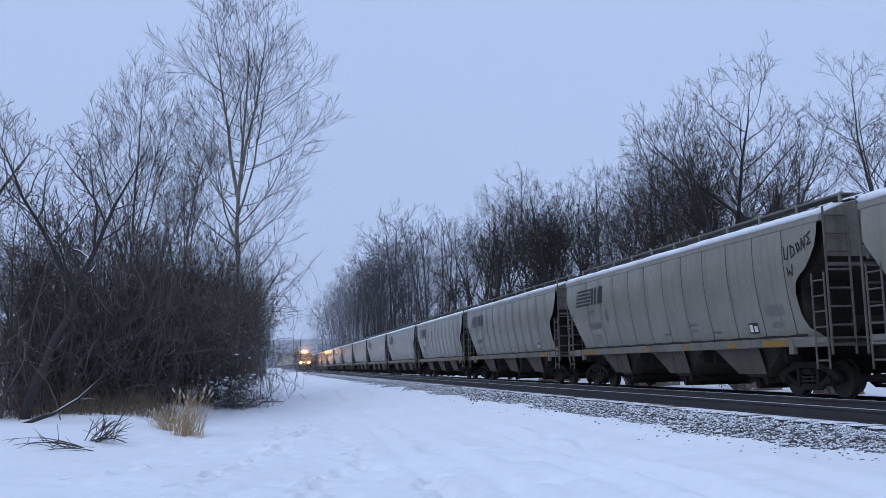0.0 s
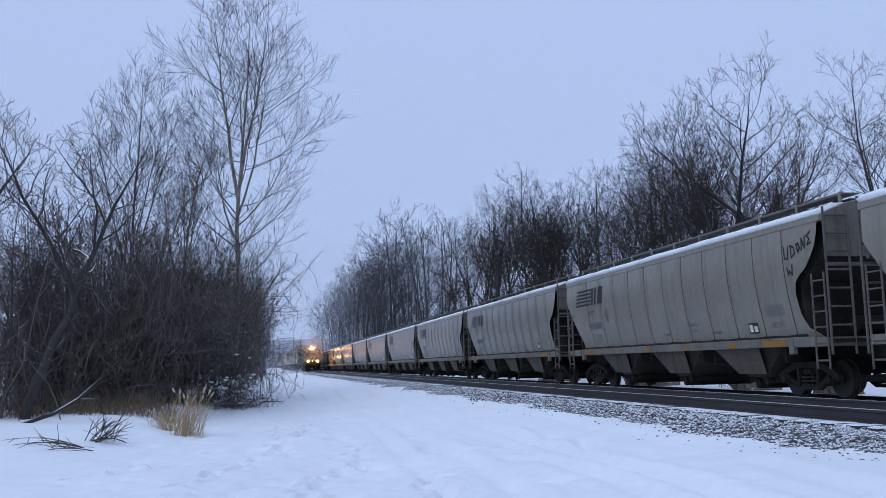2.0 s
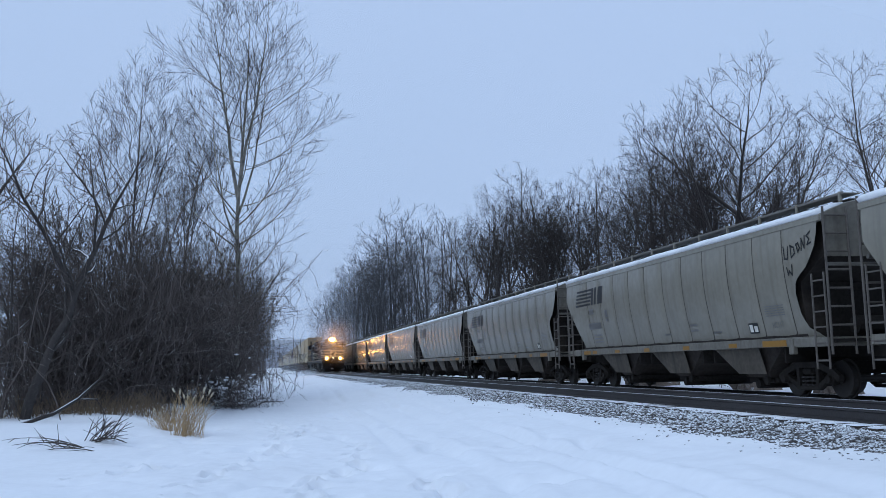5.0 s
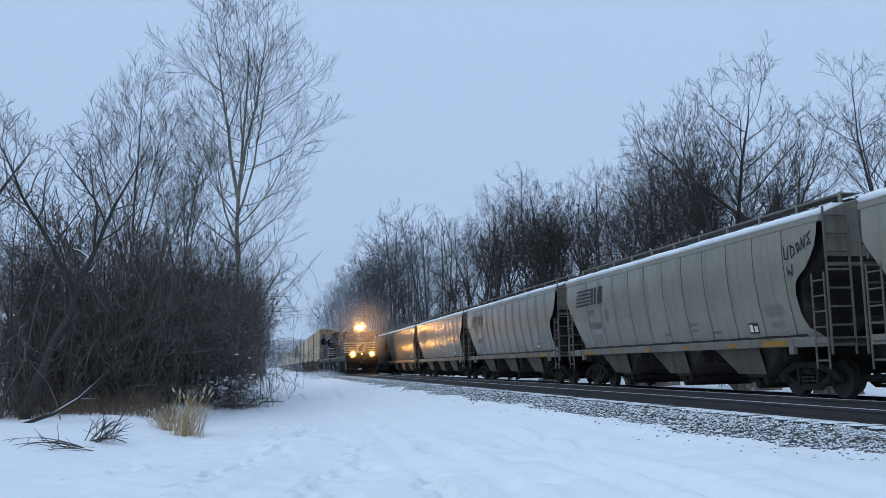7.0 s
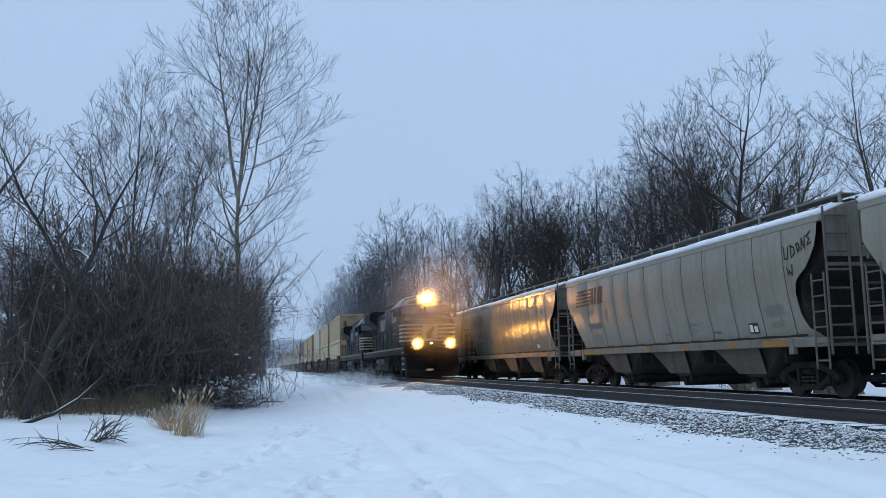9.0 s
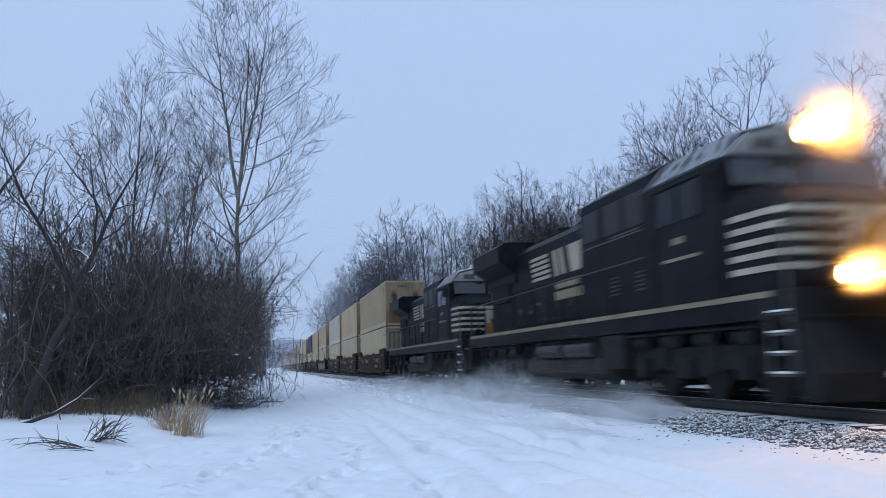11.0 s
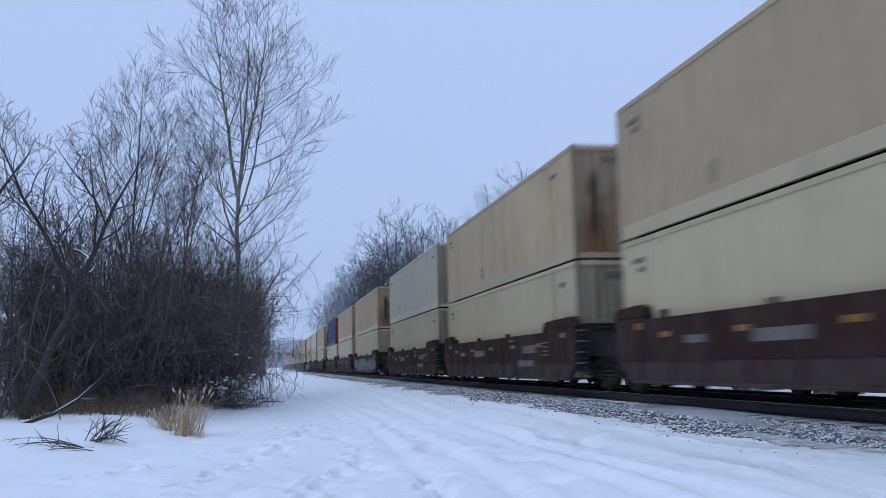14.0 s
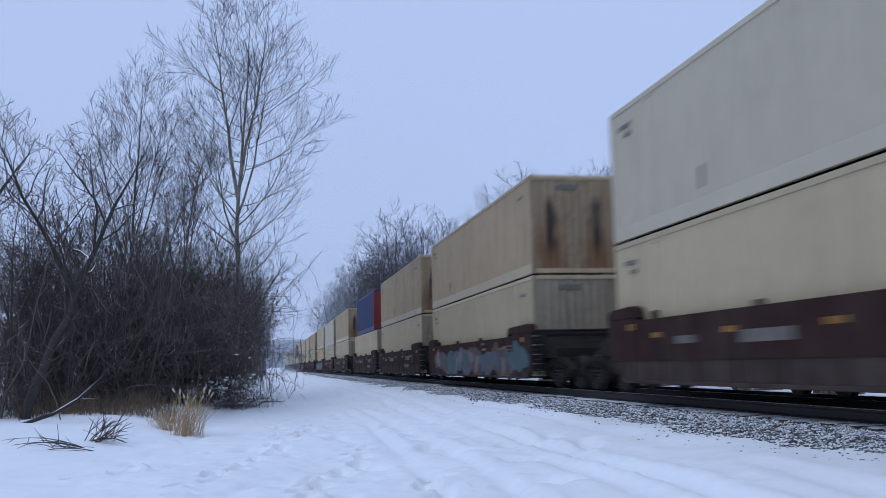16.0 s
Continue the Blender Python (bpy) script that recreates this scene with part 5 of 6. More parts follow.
locomotive = build_locomotive()
tagged(locomotive, "black diesel locomotive with white nose stripes and lit headlights", "locomotive", "locomotives of the moving train")
second_loco = copy_thing(locomotive, pose(NEAR, 300, 0))
RUST = material("orange_rust", (0.3, 0.13, 0.045), 0.85, vary=0.5, coarse=3, fine=14, bump=0.2)
bm = B()
box(bm, -0.62, 0.05, 0.575, 0.618, 1.22, 1.74, 0.01)
box(bm, -0.5, -0.1, 0.86, 0.9, 1.76, 2.3, 0.01)
part("rusty_plate", bm, RUST, second_loco, "rust-stained front plate")
second_loco["label"] = "black diesel locomotive coupled behind the leading one, lights off"
for ob in list(second_loco.children_recursive):
    if ob.name.split(".")[0] == "headlight_shroud":
        ob.data = ob.data.copy()
        ob.data.materials[0] = BROW
    if ob.name.split(".")[0] == "air_hose":
        ob.data = ob.data.copy()
        ob.data.materials[0] = RUST
        ob["label"] = "rusty hoses and lever"
    if ob.name.split(".")[0] in ("headlight", "ditch_light", "step_light"):
        ob.data = ob.data.copy()
        ob.data.materials[0] = GLASS
        ob["label"] = "unlit lens"

box_kinds = [build_container(paint=BOX_CREAM, end_paint=RUSTY_END), build_container(paint=BOX_WHITE, end_paint=BOX_DINGY), build_container(paint=BOX_CREAM, end_paint=RUSTY_END, mark=0.5), build_container(paint=BOX_PALE, end_paint=BOX_DINGY)]
for ob, text in zip(box_kinds, ("cream corrugated shipping container with rust streaks on its end", "off-white corrugated shipping container", "cream corrugated shipping container with a stained end wall", "pale grey corrugated shipping container")):
    tagged(ob, text, "shipping container", "containers on the train")
blue_box = tagged(build_container(12.19, 2.9, BOX_BLUE, BOX_RED), "dark blue corrugated shipping container with red end wall", "shipping container", "containers on the train")
wells = [tagged(build_well(), "maroon well car with a dusty lower side", "railway car", "well cars of the train"), tagged(build_well(True), "maroon well car with a dusty lower side", "railway car", "well cars of the train")]

# where each thing stands in the train, behind the leading coupler
SPEED = 18.55
LEAD_AT = 48.0 + 9.0 * SPEED
consist = [(locomotive, 0.0, 0.0), (second_loco, 22.4, 0.0)]
used = set()


def take(ob):
    if ob.name in used:
        return copy_thing(ob, Matrix())
    used.add(ob.name)
    return ob


def spray(well, seed):
    """Broad, faded sprayed shapes that overlap along one side."""
    rnd = random.Random(seed)
    deep = 0.0
    for i in range(15):
        y, z = 1.2 + i * 0.9 + rnd.uniform(-0.2, 0.2), rnd.uniform(0.62, 0.95)
        for wide, tall, k in ((0.75, 0.46, rnd.choice((0, 0, 3, 2))), (0.42, 0.3, rnd.choice((1, 1, 0, 3)))):
            bm = B()
            p = [rnd.uniform(0, 6.28) for _ in range(3)]
            ring = []
            for j in range(26):
                a = j * math.pi / 13
                r = 1 + 0.2 * math.sin(2 * a + p[0]) + 0.16 * math.sin(3 * a + p[1]) + 0.1 * math.sin(5 * a + p[2])
                ring.append((y + math.cos(a) * r * wide, min(1.48, max(0.33, z + math.sin(a) * r * tall))))
            deep += 0.0005
            bm.faces.new([bm.verts.new((-1.491 - deep, a, b)) for a, b in ring])
            bmesh.ops.recalc_face_normals(bm, faces=bm.faces[:])
            part("graffiti_blotch", bm, SPRAY[k], well)


rnd = random.Random(11)
for j in range(7):
    for i, off in enumerate((0.0, 19.1, 37.5)):
        u = 46.8 + j * 59.9 + off
        well = take(wells[i == 2])
        if j * 3 + i in (3, 8):
            spray(well, j)
            well["label"] = "maroon well car with colourful graffiti along its side"
        consist.append((well, u, 0.0))
        low = take(box_kinds[1] if rnd.random() < 0.7 else box_kinds[2])
        consist.append((low, u, 0.34))
        n = j * 3 + i
        if n in (5, 13):
            consist.append((take(blue_box), u + 1.98, 3.3))
        else:
            top = {0: 0, 1: 2, 2: 3, 3: 0, 4: 2}.get(n, rnd.choice((0, 1, 2, 3)))
            consist.append((take(box_kinds[top]), u, 3.3))


# ---- trees ----
def dome(t):
    """How far limbs reach at a height within the crown: full below the middle, round at the top."""
    return 0.6 + 0.4 * t / 0.4 if t < 0.4 else 0.3 + 0.7 * math.sqrt(max(0.0, 1 - ((t - 0.4) / 0.62) ** 2))


def grow(rng, height, radius, reach, kids, levels=4, lean=0.0, first=0.25, spread=(55, 38, 38, 35), up=(0.1, 0.8, 0.45, 0.3, 0.2), wobble=(0.05, 0.07, 0.1, 0.12, 0.1), fine=(0.5, 0.5, 0.5), tip=0.005, thin=0.42, leaders=(), segs=(12, 8, 4, 2, 1)):
    """Branches as (points, radii, level): a leader, limbs on it, and ever finer twigs."""
    out = []

    def shoot(p, d, length, r, level):
        n = segs[level]
        pts, rad = [p.copy()], [r]
        d = d / np.linalg.norm(d)
        for i in range(n):
            d = d + rng.normal(0, wobble[level], 3) + np.array((0, 0, up[level] / n))
            d /= np.linalg.norm(d)
            p = p + d * length / n
            pts.append(p)
            t = (i + 1) / n
            rad.append(r * (1 - t) ** 0.85 + tip * 0.7 * t)
        out.append((np.array(pts), np.array(rad), level))
        if level == 0:
            for h, dx, dy, long, thick in leaders:
                f = h / length * n
                i = min(n - 1, int(f))
                shoot(pts[i] + (pts[i + 1] - pts[i]) * (f - i), np.array((dx, dy, 1.0)), long, thick, 1)
        if level >= levels:
            return
        usual = (height, reach, reach * fine[0], reach * fine[0] * fine[1])[level]
        m = max(2, int(round(kids[level] * min(2.5, length / usual))))
        az = rng.uniform(0, 6.28)
        lo = first if level == 0 else 0.34
        for k in range(m):
            t = lo + (0.98 - lo) * ((k + rng.uniform(0.1, 0.9)) / m)
            az += 2.4 + rng.normal(0, 0.4)
            f = t * n
            i = min(n - 1, int(f))
            q = pts[i] + (pts[i + 1] - pts[i]) * (f - i)
            ax = pts[i + 1] - pts[i]
            ax = ax / np.linalg.norm(ax)
            side = np.cross(ax, (0.31, 0.17, 0.93) if abs(ax[2]) < 0.9 else (1, 0, 0))
            side /= np.linalg.norm(side)
            other = np.cross(ax, side)
            ang = math.radians(rng.normal(spread[level], 8))
            dd = ax * math.cos(ang) + (side * math.cos(az) + other * math.sin(az)) * math.sin(ang)
            if level == 0:
                long = reach * dome((t - lo) / (1 - lo))
            else:
                long = min(length, usual * 1.4) * fine[level - 1] * (1.15 - 0.6 * t)
            here = rad[i] + (rad[i + 1] - rad[i]) * (f - i)
            shoot(q, dd, long * rng.uniform(0.75, 1.2), max(tip, min(here * 0.8, here * thin * rng.uniform(0.8, 1.25))), level + 1)

    shoot(np.zeros(3), np.array((lean, rng.normal(0, 0.03), 1.0)), height, radius, 0)
    return out


def tubes(name, branches, mat, sides=(8, 5, 3, 3, 2)):
    verts, faces, k = [], [], 0
    for pts, rad, level in branches:
        s = sides[level]
        d = np.gradient(pts, axis=0)
        d /= np.linalg.norm(d, axis=1)[:, None]
        ref = np.array((0.9, 0.1, 0.2)) if abs(d[0, 2]) > 0.8 else np.array((0, 0, 1.0))
        a = np.cross(d, ref)
        a /= np.linalg.norm(a, axis=1)[:, None]
        b = np.cross(d, a)
        ang = np.arange(s) * 2 * math.pi / s
        ring = pts[:, None] + rad[:, None, None] * (np.cos(ang)[None, :, None] * a[:, None] + np.sin(ang)[None, :, None] * b[:, None])
        verts.append(ring.reshape(-1, 3))
        if s == 2:
            i = np.arange(len(pts) - 1) * 2
            faces.append(np.stack([i, i + 1, i + 3, i + 2], -1) + k)
            k += len(pts) * 2
            continue
        i = np.arange(len(pts) - 1)[:, None] * s + np.arange(s)[None]
        j = np.arange(len(pts) - 1)[:, None] * s + (np.arange(s)[None] + 1) % s
        faces.append(np.stack([i, j, j + s, i + s], -1).reshape(-1, 4) + k)
        k += len(pts) * s
    return mesh_of(name, np.concatenate(verts), np.concatenate(faces), mat, True)


def build_tree(name, label, seed, wood, twig, **kw):
    rng = np.random.default_rng(seed)
    br = grow(rng, **kw)
    tree = tagged(new(name), label, "tree")
    share("trunk", tubes("trunk", [b for b in br if b[2] == 0], wood), tree)
    limbs, twigs = [b for b in br if b[2] == 1], [b for b in br if b[2] > 1]
    me = tubes("crown", limbs + twigs, twig)
    me.materials.append(wood)
    count = 5 * sum(len(b[0]) - 1 for b in limbs)
    me.polygons.foreach_set("material_index", (np.arange(len(me.polygons)) < count).astype(np.int32))
    tagged(share("crown", me, tree), "bare limbs and fine twigs", kind="stuff")
    return tree


def put(tree, x, y, turn=0.0, scale=1.0, group="", wide=1.0):
    tree.matrix_basis = Matrix.Translation((x, y, ground_height(x, y) - 0.08)) @ Matrix.Rotation(turn, 4, "Z")
    tree.scale = (scale * wide, scale * wide, scale)
    if group:
        tree["group"] = group
    return tree


planted = set()


def plant(tree, x, y, turn, scale, group, wide=1.0):
    if tree.name not in planted:
        planted.add(tree.name)
        return put(tree, x, y, turn, scale, group, wide)
    return put(copy_thing(tree, Matrix()), x, y, turn, scale, group, wide)


LEFT, RIGHT = "bare trees of the wood beside the snowy lane", "bare trees behind the parked cars"
rnd = random.Random(4)

# the tall tree at the wood's edge and its neighbours
poplar = build_tree("tall_tree", "tall pale-barked bare tree with ascending limbs", 21, BARK_PALE, TWIG, height=18.9, radius=0.14, reach=4.7, kids=(44, 11, 6, 4), lean=-0.02, first=0.14, spread=(62, 38, 36, 36), up=(0.05, 0.65, 0.35, 0.3, 0.15), wobble=(0.035, 0.07, 0.1, 0.11, 0.08), thin=0.4, tip=0.0068,
                    leaders=((9.3, -0.14, 0.1, 9.6, 0.1), (9.6, 0.2, -0.1, 9.2, 0.085), (8.4, 0.42, 0.1, 7.4, 0.065), (7.2, -0.5, 0.2, 6.6, 0.055)))
put(poplar, -1.45, 44, 0.0)
second = build_tree("slender_tree", "slender bare tree with a fan of fine twigs", 5, BARK, TWIG, height=16.4, radius=0.11, reach=3.3, kids=(40, 10, 6, 4), first=0.28, spread=(46, 34, 34, 34), up=(0.05, 0.7, 0.4, 0.3, 0.2), wobble=(0.04, 0.06, 0.09, 0.1, 0.08), thin=0.4, tip=0.0072,
                    leaders=((5.5, 0.3, 0.1, 9.6, 0.06), (6.2, -0.32, 0.1, 9.0, 0.055), (7.5, 0.15, -0.4, 7.6, 0.045)))
plant(second, -7.1, 50, 0.3, 1.02, LEFT)
plant(second, -5.0, 54, 2.2, 0.9, LEFT)
snag = build_tree("crooked_tree", "crooked bare tree with a snow-lined forked trunk", 63, BARK_SNOWY, THICKET_TWIG, height=8.6, radius=0.13, reach=2.5, kids=(14, 7, 6, 3), first=0.3, lean=-0.06, spread=(58, 48, 45, 40), up=(0.1, 0.9, 0.5, 0.3, 0.1), wobble=(0.15, 0.16, 0.18, 0.16, 0.1), thin=0.55, tip=0.007, segs=(12, 10, 5, 3, 1),
                  leaders=((1.9, 1.6, 0.1, 1.2, 0.06), (3.4, -0.5, 0.1, 5.0, 0.075)))
plant(snag, -6.05, 24.8, 0.0, 1.0, LEFT)
plant(snag, -7.6, 25.5, 2.6, 1.02, LEFT)

kinds = []
for s, h in ((31, 15), (32, 16), (33, 14.5), (34, 17), (35, 16)):
    kinds.append(build_tree("bare_tree", "bare deciduous tree with snow along its limbs", s, BARK, TWIG, height=h, radius=0.15, reach=3.3, kids=(18, 7, 5, 3), lean=0.04, first=0.3, spread=(58, 46, 46, 42), up=(0.08, 0.5, 0.25, 0.12, 0.05), wobble=(0.07, 0.11, 0.16, 0.16, 0.1), tip=0.0085, thin=0.52, segs=(8, 5, 2, 1, 1),
                            leaders=((6.0, 0.35, 0.25, 7.6, 0.06), (7.5, -0.4, 0.2, 6.2, 0.05))))
# far trees, with haze put into their colours
hazy_trees = []
for s in (71, 72, 73):
    hazy_trees.append(build_tree("bare_tree", "distant bare tree paled with painted haze and dusted with snow", s, BARK_HAZY, TWIG_HAZY, height=16.5, radius=0.13, reach=3.6, kids=(18, 6, 4, 2), lean=0.04, first=0.14, spread=(58, 46, 46, 42), up=(0.08, 0.45, 0.25, 0.12, 0.05), tip=0.014, segs=(6, 4, 2, 1, 1)))
saplings = []
for s in (81, 82):
    saplings.append(build_tree("sapling", "thin leafless sapling with dark bark", s, BARK, TWIG, height=9.5, radius=0.055, reach=2.0, kids=(13, 6, 4, 2), lean=0.05, first=0.28, spread=(48, 38, 38, 36), tip=0.008, segs=(7, 3, 2, 1, 1)))
vine_tree = build_tree("vine_hung_tree", "dark bare tree hung with tangled vines", 44, BARK, TWIG, height=14.0, radius=0.2, reach=3.9, kids=(16, 9, 6, 4), lean=0.0, first=0.42, spread=(58, 42, 42, 40), up=(0.05, 0.55, 0.3, 0.15, 0.0), wobble=(0.08, 0.11, 0.14, 0.15, 0.1), tip=0.008, segs=(9, 6, 3, 2, 1), thin=0.52,
                       leaders=((5.0, 0.5, 0.1, 8.2, 0.11), (3.5, -1.1, 0.2, 8.8, 0.12), (6.0, -0.5, 0.4, 7.2, 0.085), (5.5, 0.9, -0.3, 6.4, 0.08)))

# the row behind the parked cars
for x, y, turn, s in ((20.5, 36.9, 3.3, 0.93), (21.6, 39.0, 1.0, 0.9), (20.5, 33.6, 4.2, 0.74)):
    plant(vine_tree, x, y, turn, s, RIGHT)
leaner = build_tree("leaning_tree", "bare tree leaning far over among its neighbours", 52, BARK, TWIG, height=23.0, radius=0.2, reach=3.4, kids=(16, 8, 5, 3), lean=1.75, first=0.45, spread=(60, 44, 44, 40), up=(0.12, 0.9, 0.4, 0.15, 0.0), wobble=(0.03, 0.1, 0.14, 0.15, 0.1), tip=0.008, segs=(10, 5, 3, 2, 1), thin=0.5)
put(leaner, 20.6, 24.6, radians(90), 1.0, RIGHT)
for x, y, turn, s in ((39.5, 51, 1.0, 1.1), (42.5, 54, 3.0, 1.3), (37.5, 55, 3.6, 0.8)):
    plant(kinds[1], x, y, turn, s, RIGHT)
for i in range(84):
    y = 44 + 1.25 * i + 0.009 * i * i + rnd.uniform(-0.8, 0.8)
    x = 20.5 - 4.0 * smooth(60, 170, y) + (i % 3) * 2.2 + rnd.uniform(0, 1.8)
    grown = 0.98 + 0.18 * smooth(62, 90, y) + 0.14 * smooth(100, 170, y)
    if y < 62:
        grown *= 0.92
    plant(rnd.choice(kinds) if y < 105 else rnd.choice(hazy_trees), x, y, rnd.uniform(0, 6.28), grown * rnd.uniform(0.84, 1.08), RIGHT)
for i in range(30):
    y = 31 + i * 4.1 + rnd.uniform(-1, 1)
    plant(rnd.choice(saplings), 18.6 - 1.6 * smooth(60, 170, y) + rnd.uniform(0, 5), y, rnd.uniform(0, 6.28), rnd.uniform(0.6, 1.05), "saplings behind the parked cars")
for i in range(26):
    y = 46 + i * 3.4 + rnd.uniform(-1, 1)
    plant(rnd.choice(saplings), 22.5 - 3.0 * smooth(60, 170, y) + rnd.uniform(0, 6), y, rnd.uniform(0, 6.28), rnd.uniform(0.95, 1.45), "saplings behind the parked cars", 0.85)
for i in range(14):
    y = 43 + i * 2.1 + rnd.uniform(-0.6, 0.6)
    plant(rnd.choice(kinds), 20.0 + rnd.uniform(0, 7), y, rnd.uniform(0, 6.28), rnd.uniform(0.72, 0.88), RIGHT)
for i in range(42):
    y = 48 + i * 2.2 + rnd.uniform(-1, 1)
    plant(rnd.choice(saplings), 19.4 - 3.0 * smooth(60, 170, y) + rnd.uniform(0, 7), y, rnd.uniform(0, 6.28), rnd.uniform(0.95, 1.3), "saplings behind the parked cars", 0.9)
for i in range(46):
    y = 125 + i * 4.4 + rnd.uniform(-2, 2)
    plant(rnd.choice(hazy_trees), 17.0 + rnd.uniform(0, 9), y, rnd.uniform(0, 6.28), rnd.uniform(1.15, 1.45), RIGHT)


# the wood on the other side
def wood_edge(y):
    """Where the wood begins beside the lane."""
    if y > 48:
        return -0.15 + 0.007 * y
    return float(np.interp(y, (24.4, 25.0, 28, 31, 35.5, 40, 48), (-7.5, -5.5, -4.4, -3.6, -2.6, -1.4, 0.0)))


for i in range(42):
    y = 31 + i * 1.9 + rnd.uniform(-1.5, 1.5)
    x = wood_edge(y) - rnd.uniform(1.8, 11)
    plant(rnd.choice(saplings), x, y, rnd.uniform(0, 6.28), rnd.uniform(0.55, 0.8), LEFT)
for i in range(22):
    y = 90 + i * 9.0 + rnd.uniform(-2, 2)
    plant(rnd.choice(hazy_trees), wood_edge(y) - rnd.uniform(1.2, 5), y, rnd.uniform(0, 6.28), rnd.uniform(0.7, 0.95), LEFT)


def grow_stem(rng, p, d, length):
    """A stem that winds and arches over, with curved side twigs."""
    out = []
    n = 8
    pts = [p]
    curl = rng.normal(0, 0.16, 3) * np.array((1, 1, 0.5))
    for i in range(n):
        d = d + rng.normal(0, 0.16, 3) + curl - np.array((0, 0, 0.14 * i / n))
        d /= np.linalg.norm(d)
        q = pts[-1] + d * length / n
        q[2] = max(q[2], 0.05)
        pts.append(q)
    r = rng.uniform(0.008, 0.02)
    out.append((np.array(pts), r * np.linspace(1, 0.35, n + 1), 0))
    for k in range(14):
        i = rng.integers(2, n + 1)
        e = rng.normal(0, 1, 3) + np.array((0, 0, 0.25))
        e /= np.linalg.norm(e)
        q = [pts[i]]
        for j in range(2):
            e = e + rng.normal(0, 0.4, 3)
            e /= np.linalg.norm(e)
            q.append(q[-1] + e * min(0.42, length * 0.09))
        out.append((np.array(q), np.linspace(max(0.007, r * 0.5), 0.005, 3), 4))
    return out


def build_shrub(seed, n, height, name="shrub", label="dense leafless brush with snow on its stems", spread=0.2, flop=0.4, mat=None):
    rng = np.random.default_rng(seed)
    br = []
    for i in range(n):
        p = np.array((*rng.normal(0, height * spread, 2), 0.0))
        d = np.array((*rng.normal(0, flop, 2), 1.0))
        br += grow_stem(rng, p, d, height * rng.uniform(0.45, 1.15))
    shrub = tagged(new(name), label, "shrub")
    tagged(share("woody_base", tubes("woody_base", [b for b in br if b[2] == 0], mat or VINE, (3, 3, 3, 3, 3)), shrub), kind="stuff")
    tagged(share("twig_mass", tubes("twig_mass", [b for b in br if b[2] == 4], mat or VINE, (3, 3, 3, 3, 2)), shrub), kind="stuff")
    if name == "bramble":
        # clots of snow caught on the upper stems
        bm = B()
        stems = [b[0] for b in br if b[2] == 0 and b[0][:, 2].max() > 0.3]
        for i in range(34):
            pts = stems[rng.integers(len(stems))]
            p = pts[np.argmax(pts[:, 2])] if i % 2 else pts[rng.integers(3, 8)]
            r = rng.uniform(0.03, 0.085)
            bmesh.ops.create_icosphere(bm, subdivisions=1, radius=r, matrix=Matrix.Translation(p) @ Matrix.Rotation(rng.uniform(0, 3), 4, "Z") @ Matrix.Diagonal((rng.uniform(1.2, 3.2), rng.uniform(0.6, 1.1), 0.42, 1)))
        tagged(part("snow_crust", bm, SNOW, shrub, "clots of snow on the stems"), kind="stuff")
    return shrub


shrubs = [build_shrub(s, n, h) for s, n, h in ((1, 34, 3.4), (2, 36, 4.6), (3, 38, 5.6), (4, 34, 2.6))]
BRUSH = "brush along the wood's edge"
for i in range(60):
    y = 33 + (i / 60) ** 1.5 * 90 + rnd.uniform(-0.8, 0.8)
    deep = rnd.uniform(2.0, 3.4) if i % 4 == 0 else rnd.uniform(2.8, 10)
    x = wood_edge(y) - deep
    if x < -0.14 * y and i % 4:
        continue
    k = 3 if deep < 2.4 else rnd.choice((0, 1, 2, 3))
    plant(shrubs[k], x, y, rnd.uniform(0, 6.28), rnd.uniform(0.8, 1.15), BRUSH, 0.85)
for i in range(60):
    y = 25.2 + (i / 60) ** 1.15 * 25 + rnd.uniform(-0.4, 0.4)
    if y < 29.5 and i % 3:
        continue
    deep = 0.5 + 3.2 * rnd.random() ** 1.5 + 1.3 * smooth(33, 38, y) + 1.5 * smooth(39, 45, y)
    plant(shrubs[rnd.choice((0, 1, 2) if deep > 1.2 else (0, 3, 3))], wood_edge(y) - deep, y, rnd.uniform(0, 6.28), rnd.uniform(1.0, 1.4) if deep > 1.2 else rnd.uniform(0.7, 1.0), BRUSH, 0.95)
for i in range(18):
    y = 29.5 + i * 0.42 + rnd.uniform(-0.4, 0.4)
    plant(shrubs[rnd.choice((1, 2))], wood_edge(y) - rnd.uniform(1.6, 3.6), y, rnd.uniform(0, 6.28), rnd.uniform(1.35, 1.6), BRUSH, 0.85)
# close-set thin trees whose twigs knit into one thicket
thickets = []
for s in (91, 92, 93):
    thickets.append(build_tree("thicket_tree", "thin crooked tree in a close-grown leafless thicket", s, THICKET_BARK, THICKET_TWIG, height=7.4, radius=0.06, reach=2.1, kids=(15, 6, 5, 2), levels=3, lean=0.08, first=0.22, spread=(58, 50, 50, 42), up=(0.1, 0.5, 0.2, 0.0, 0.0), wobble=(0.14, 0.2, 0.26, 0.26, 0.1), tip=0.008, thin=0.48, segs=(7, 4, 2, 2, 1), leaders=((1.2, 0.3, 0.1, 5.6, 0.045), (2.2, -0.35, 0.2, 4.6, 0.04))))
THICKET = "thicket of thin trees beside the lane"
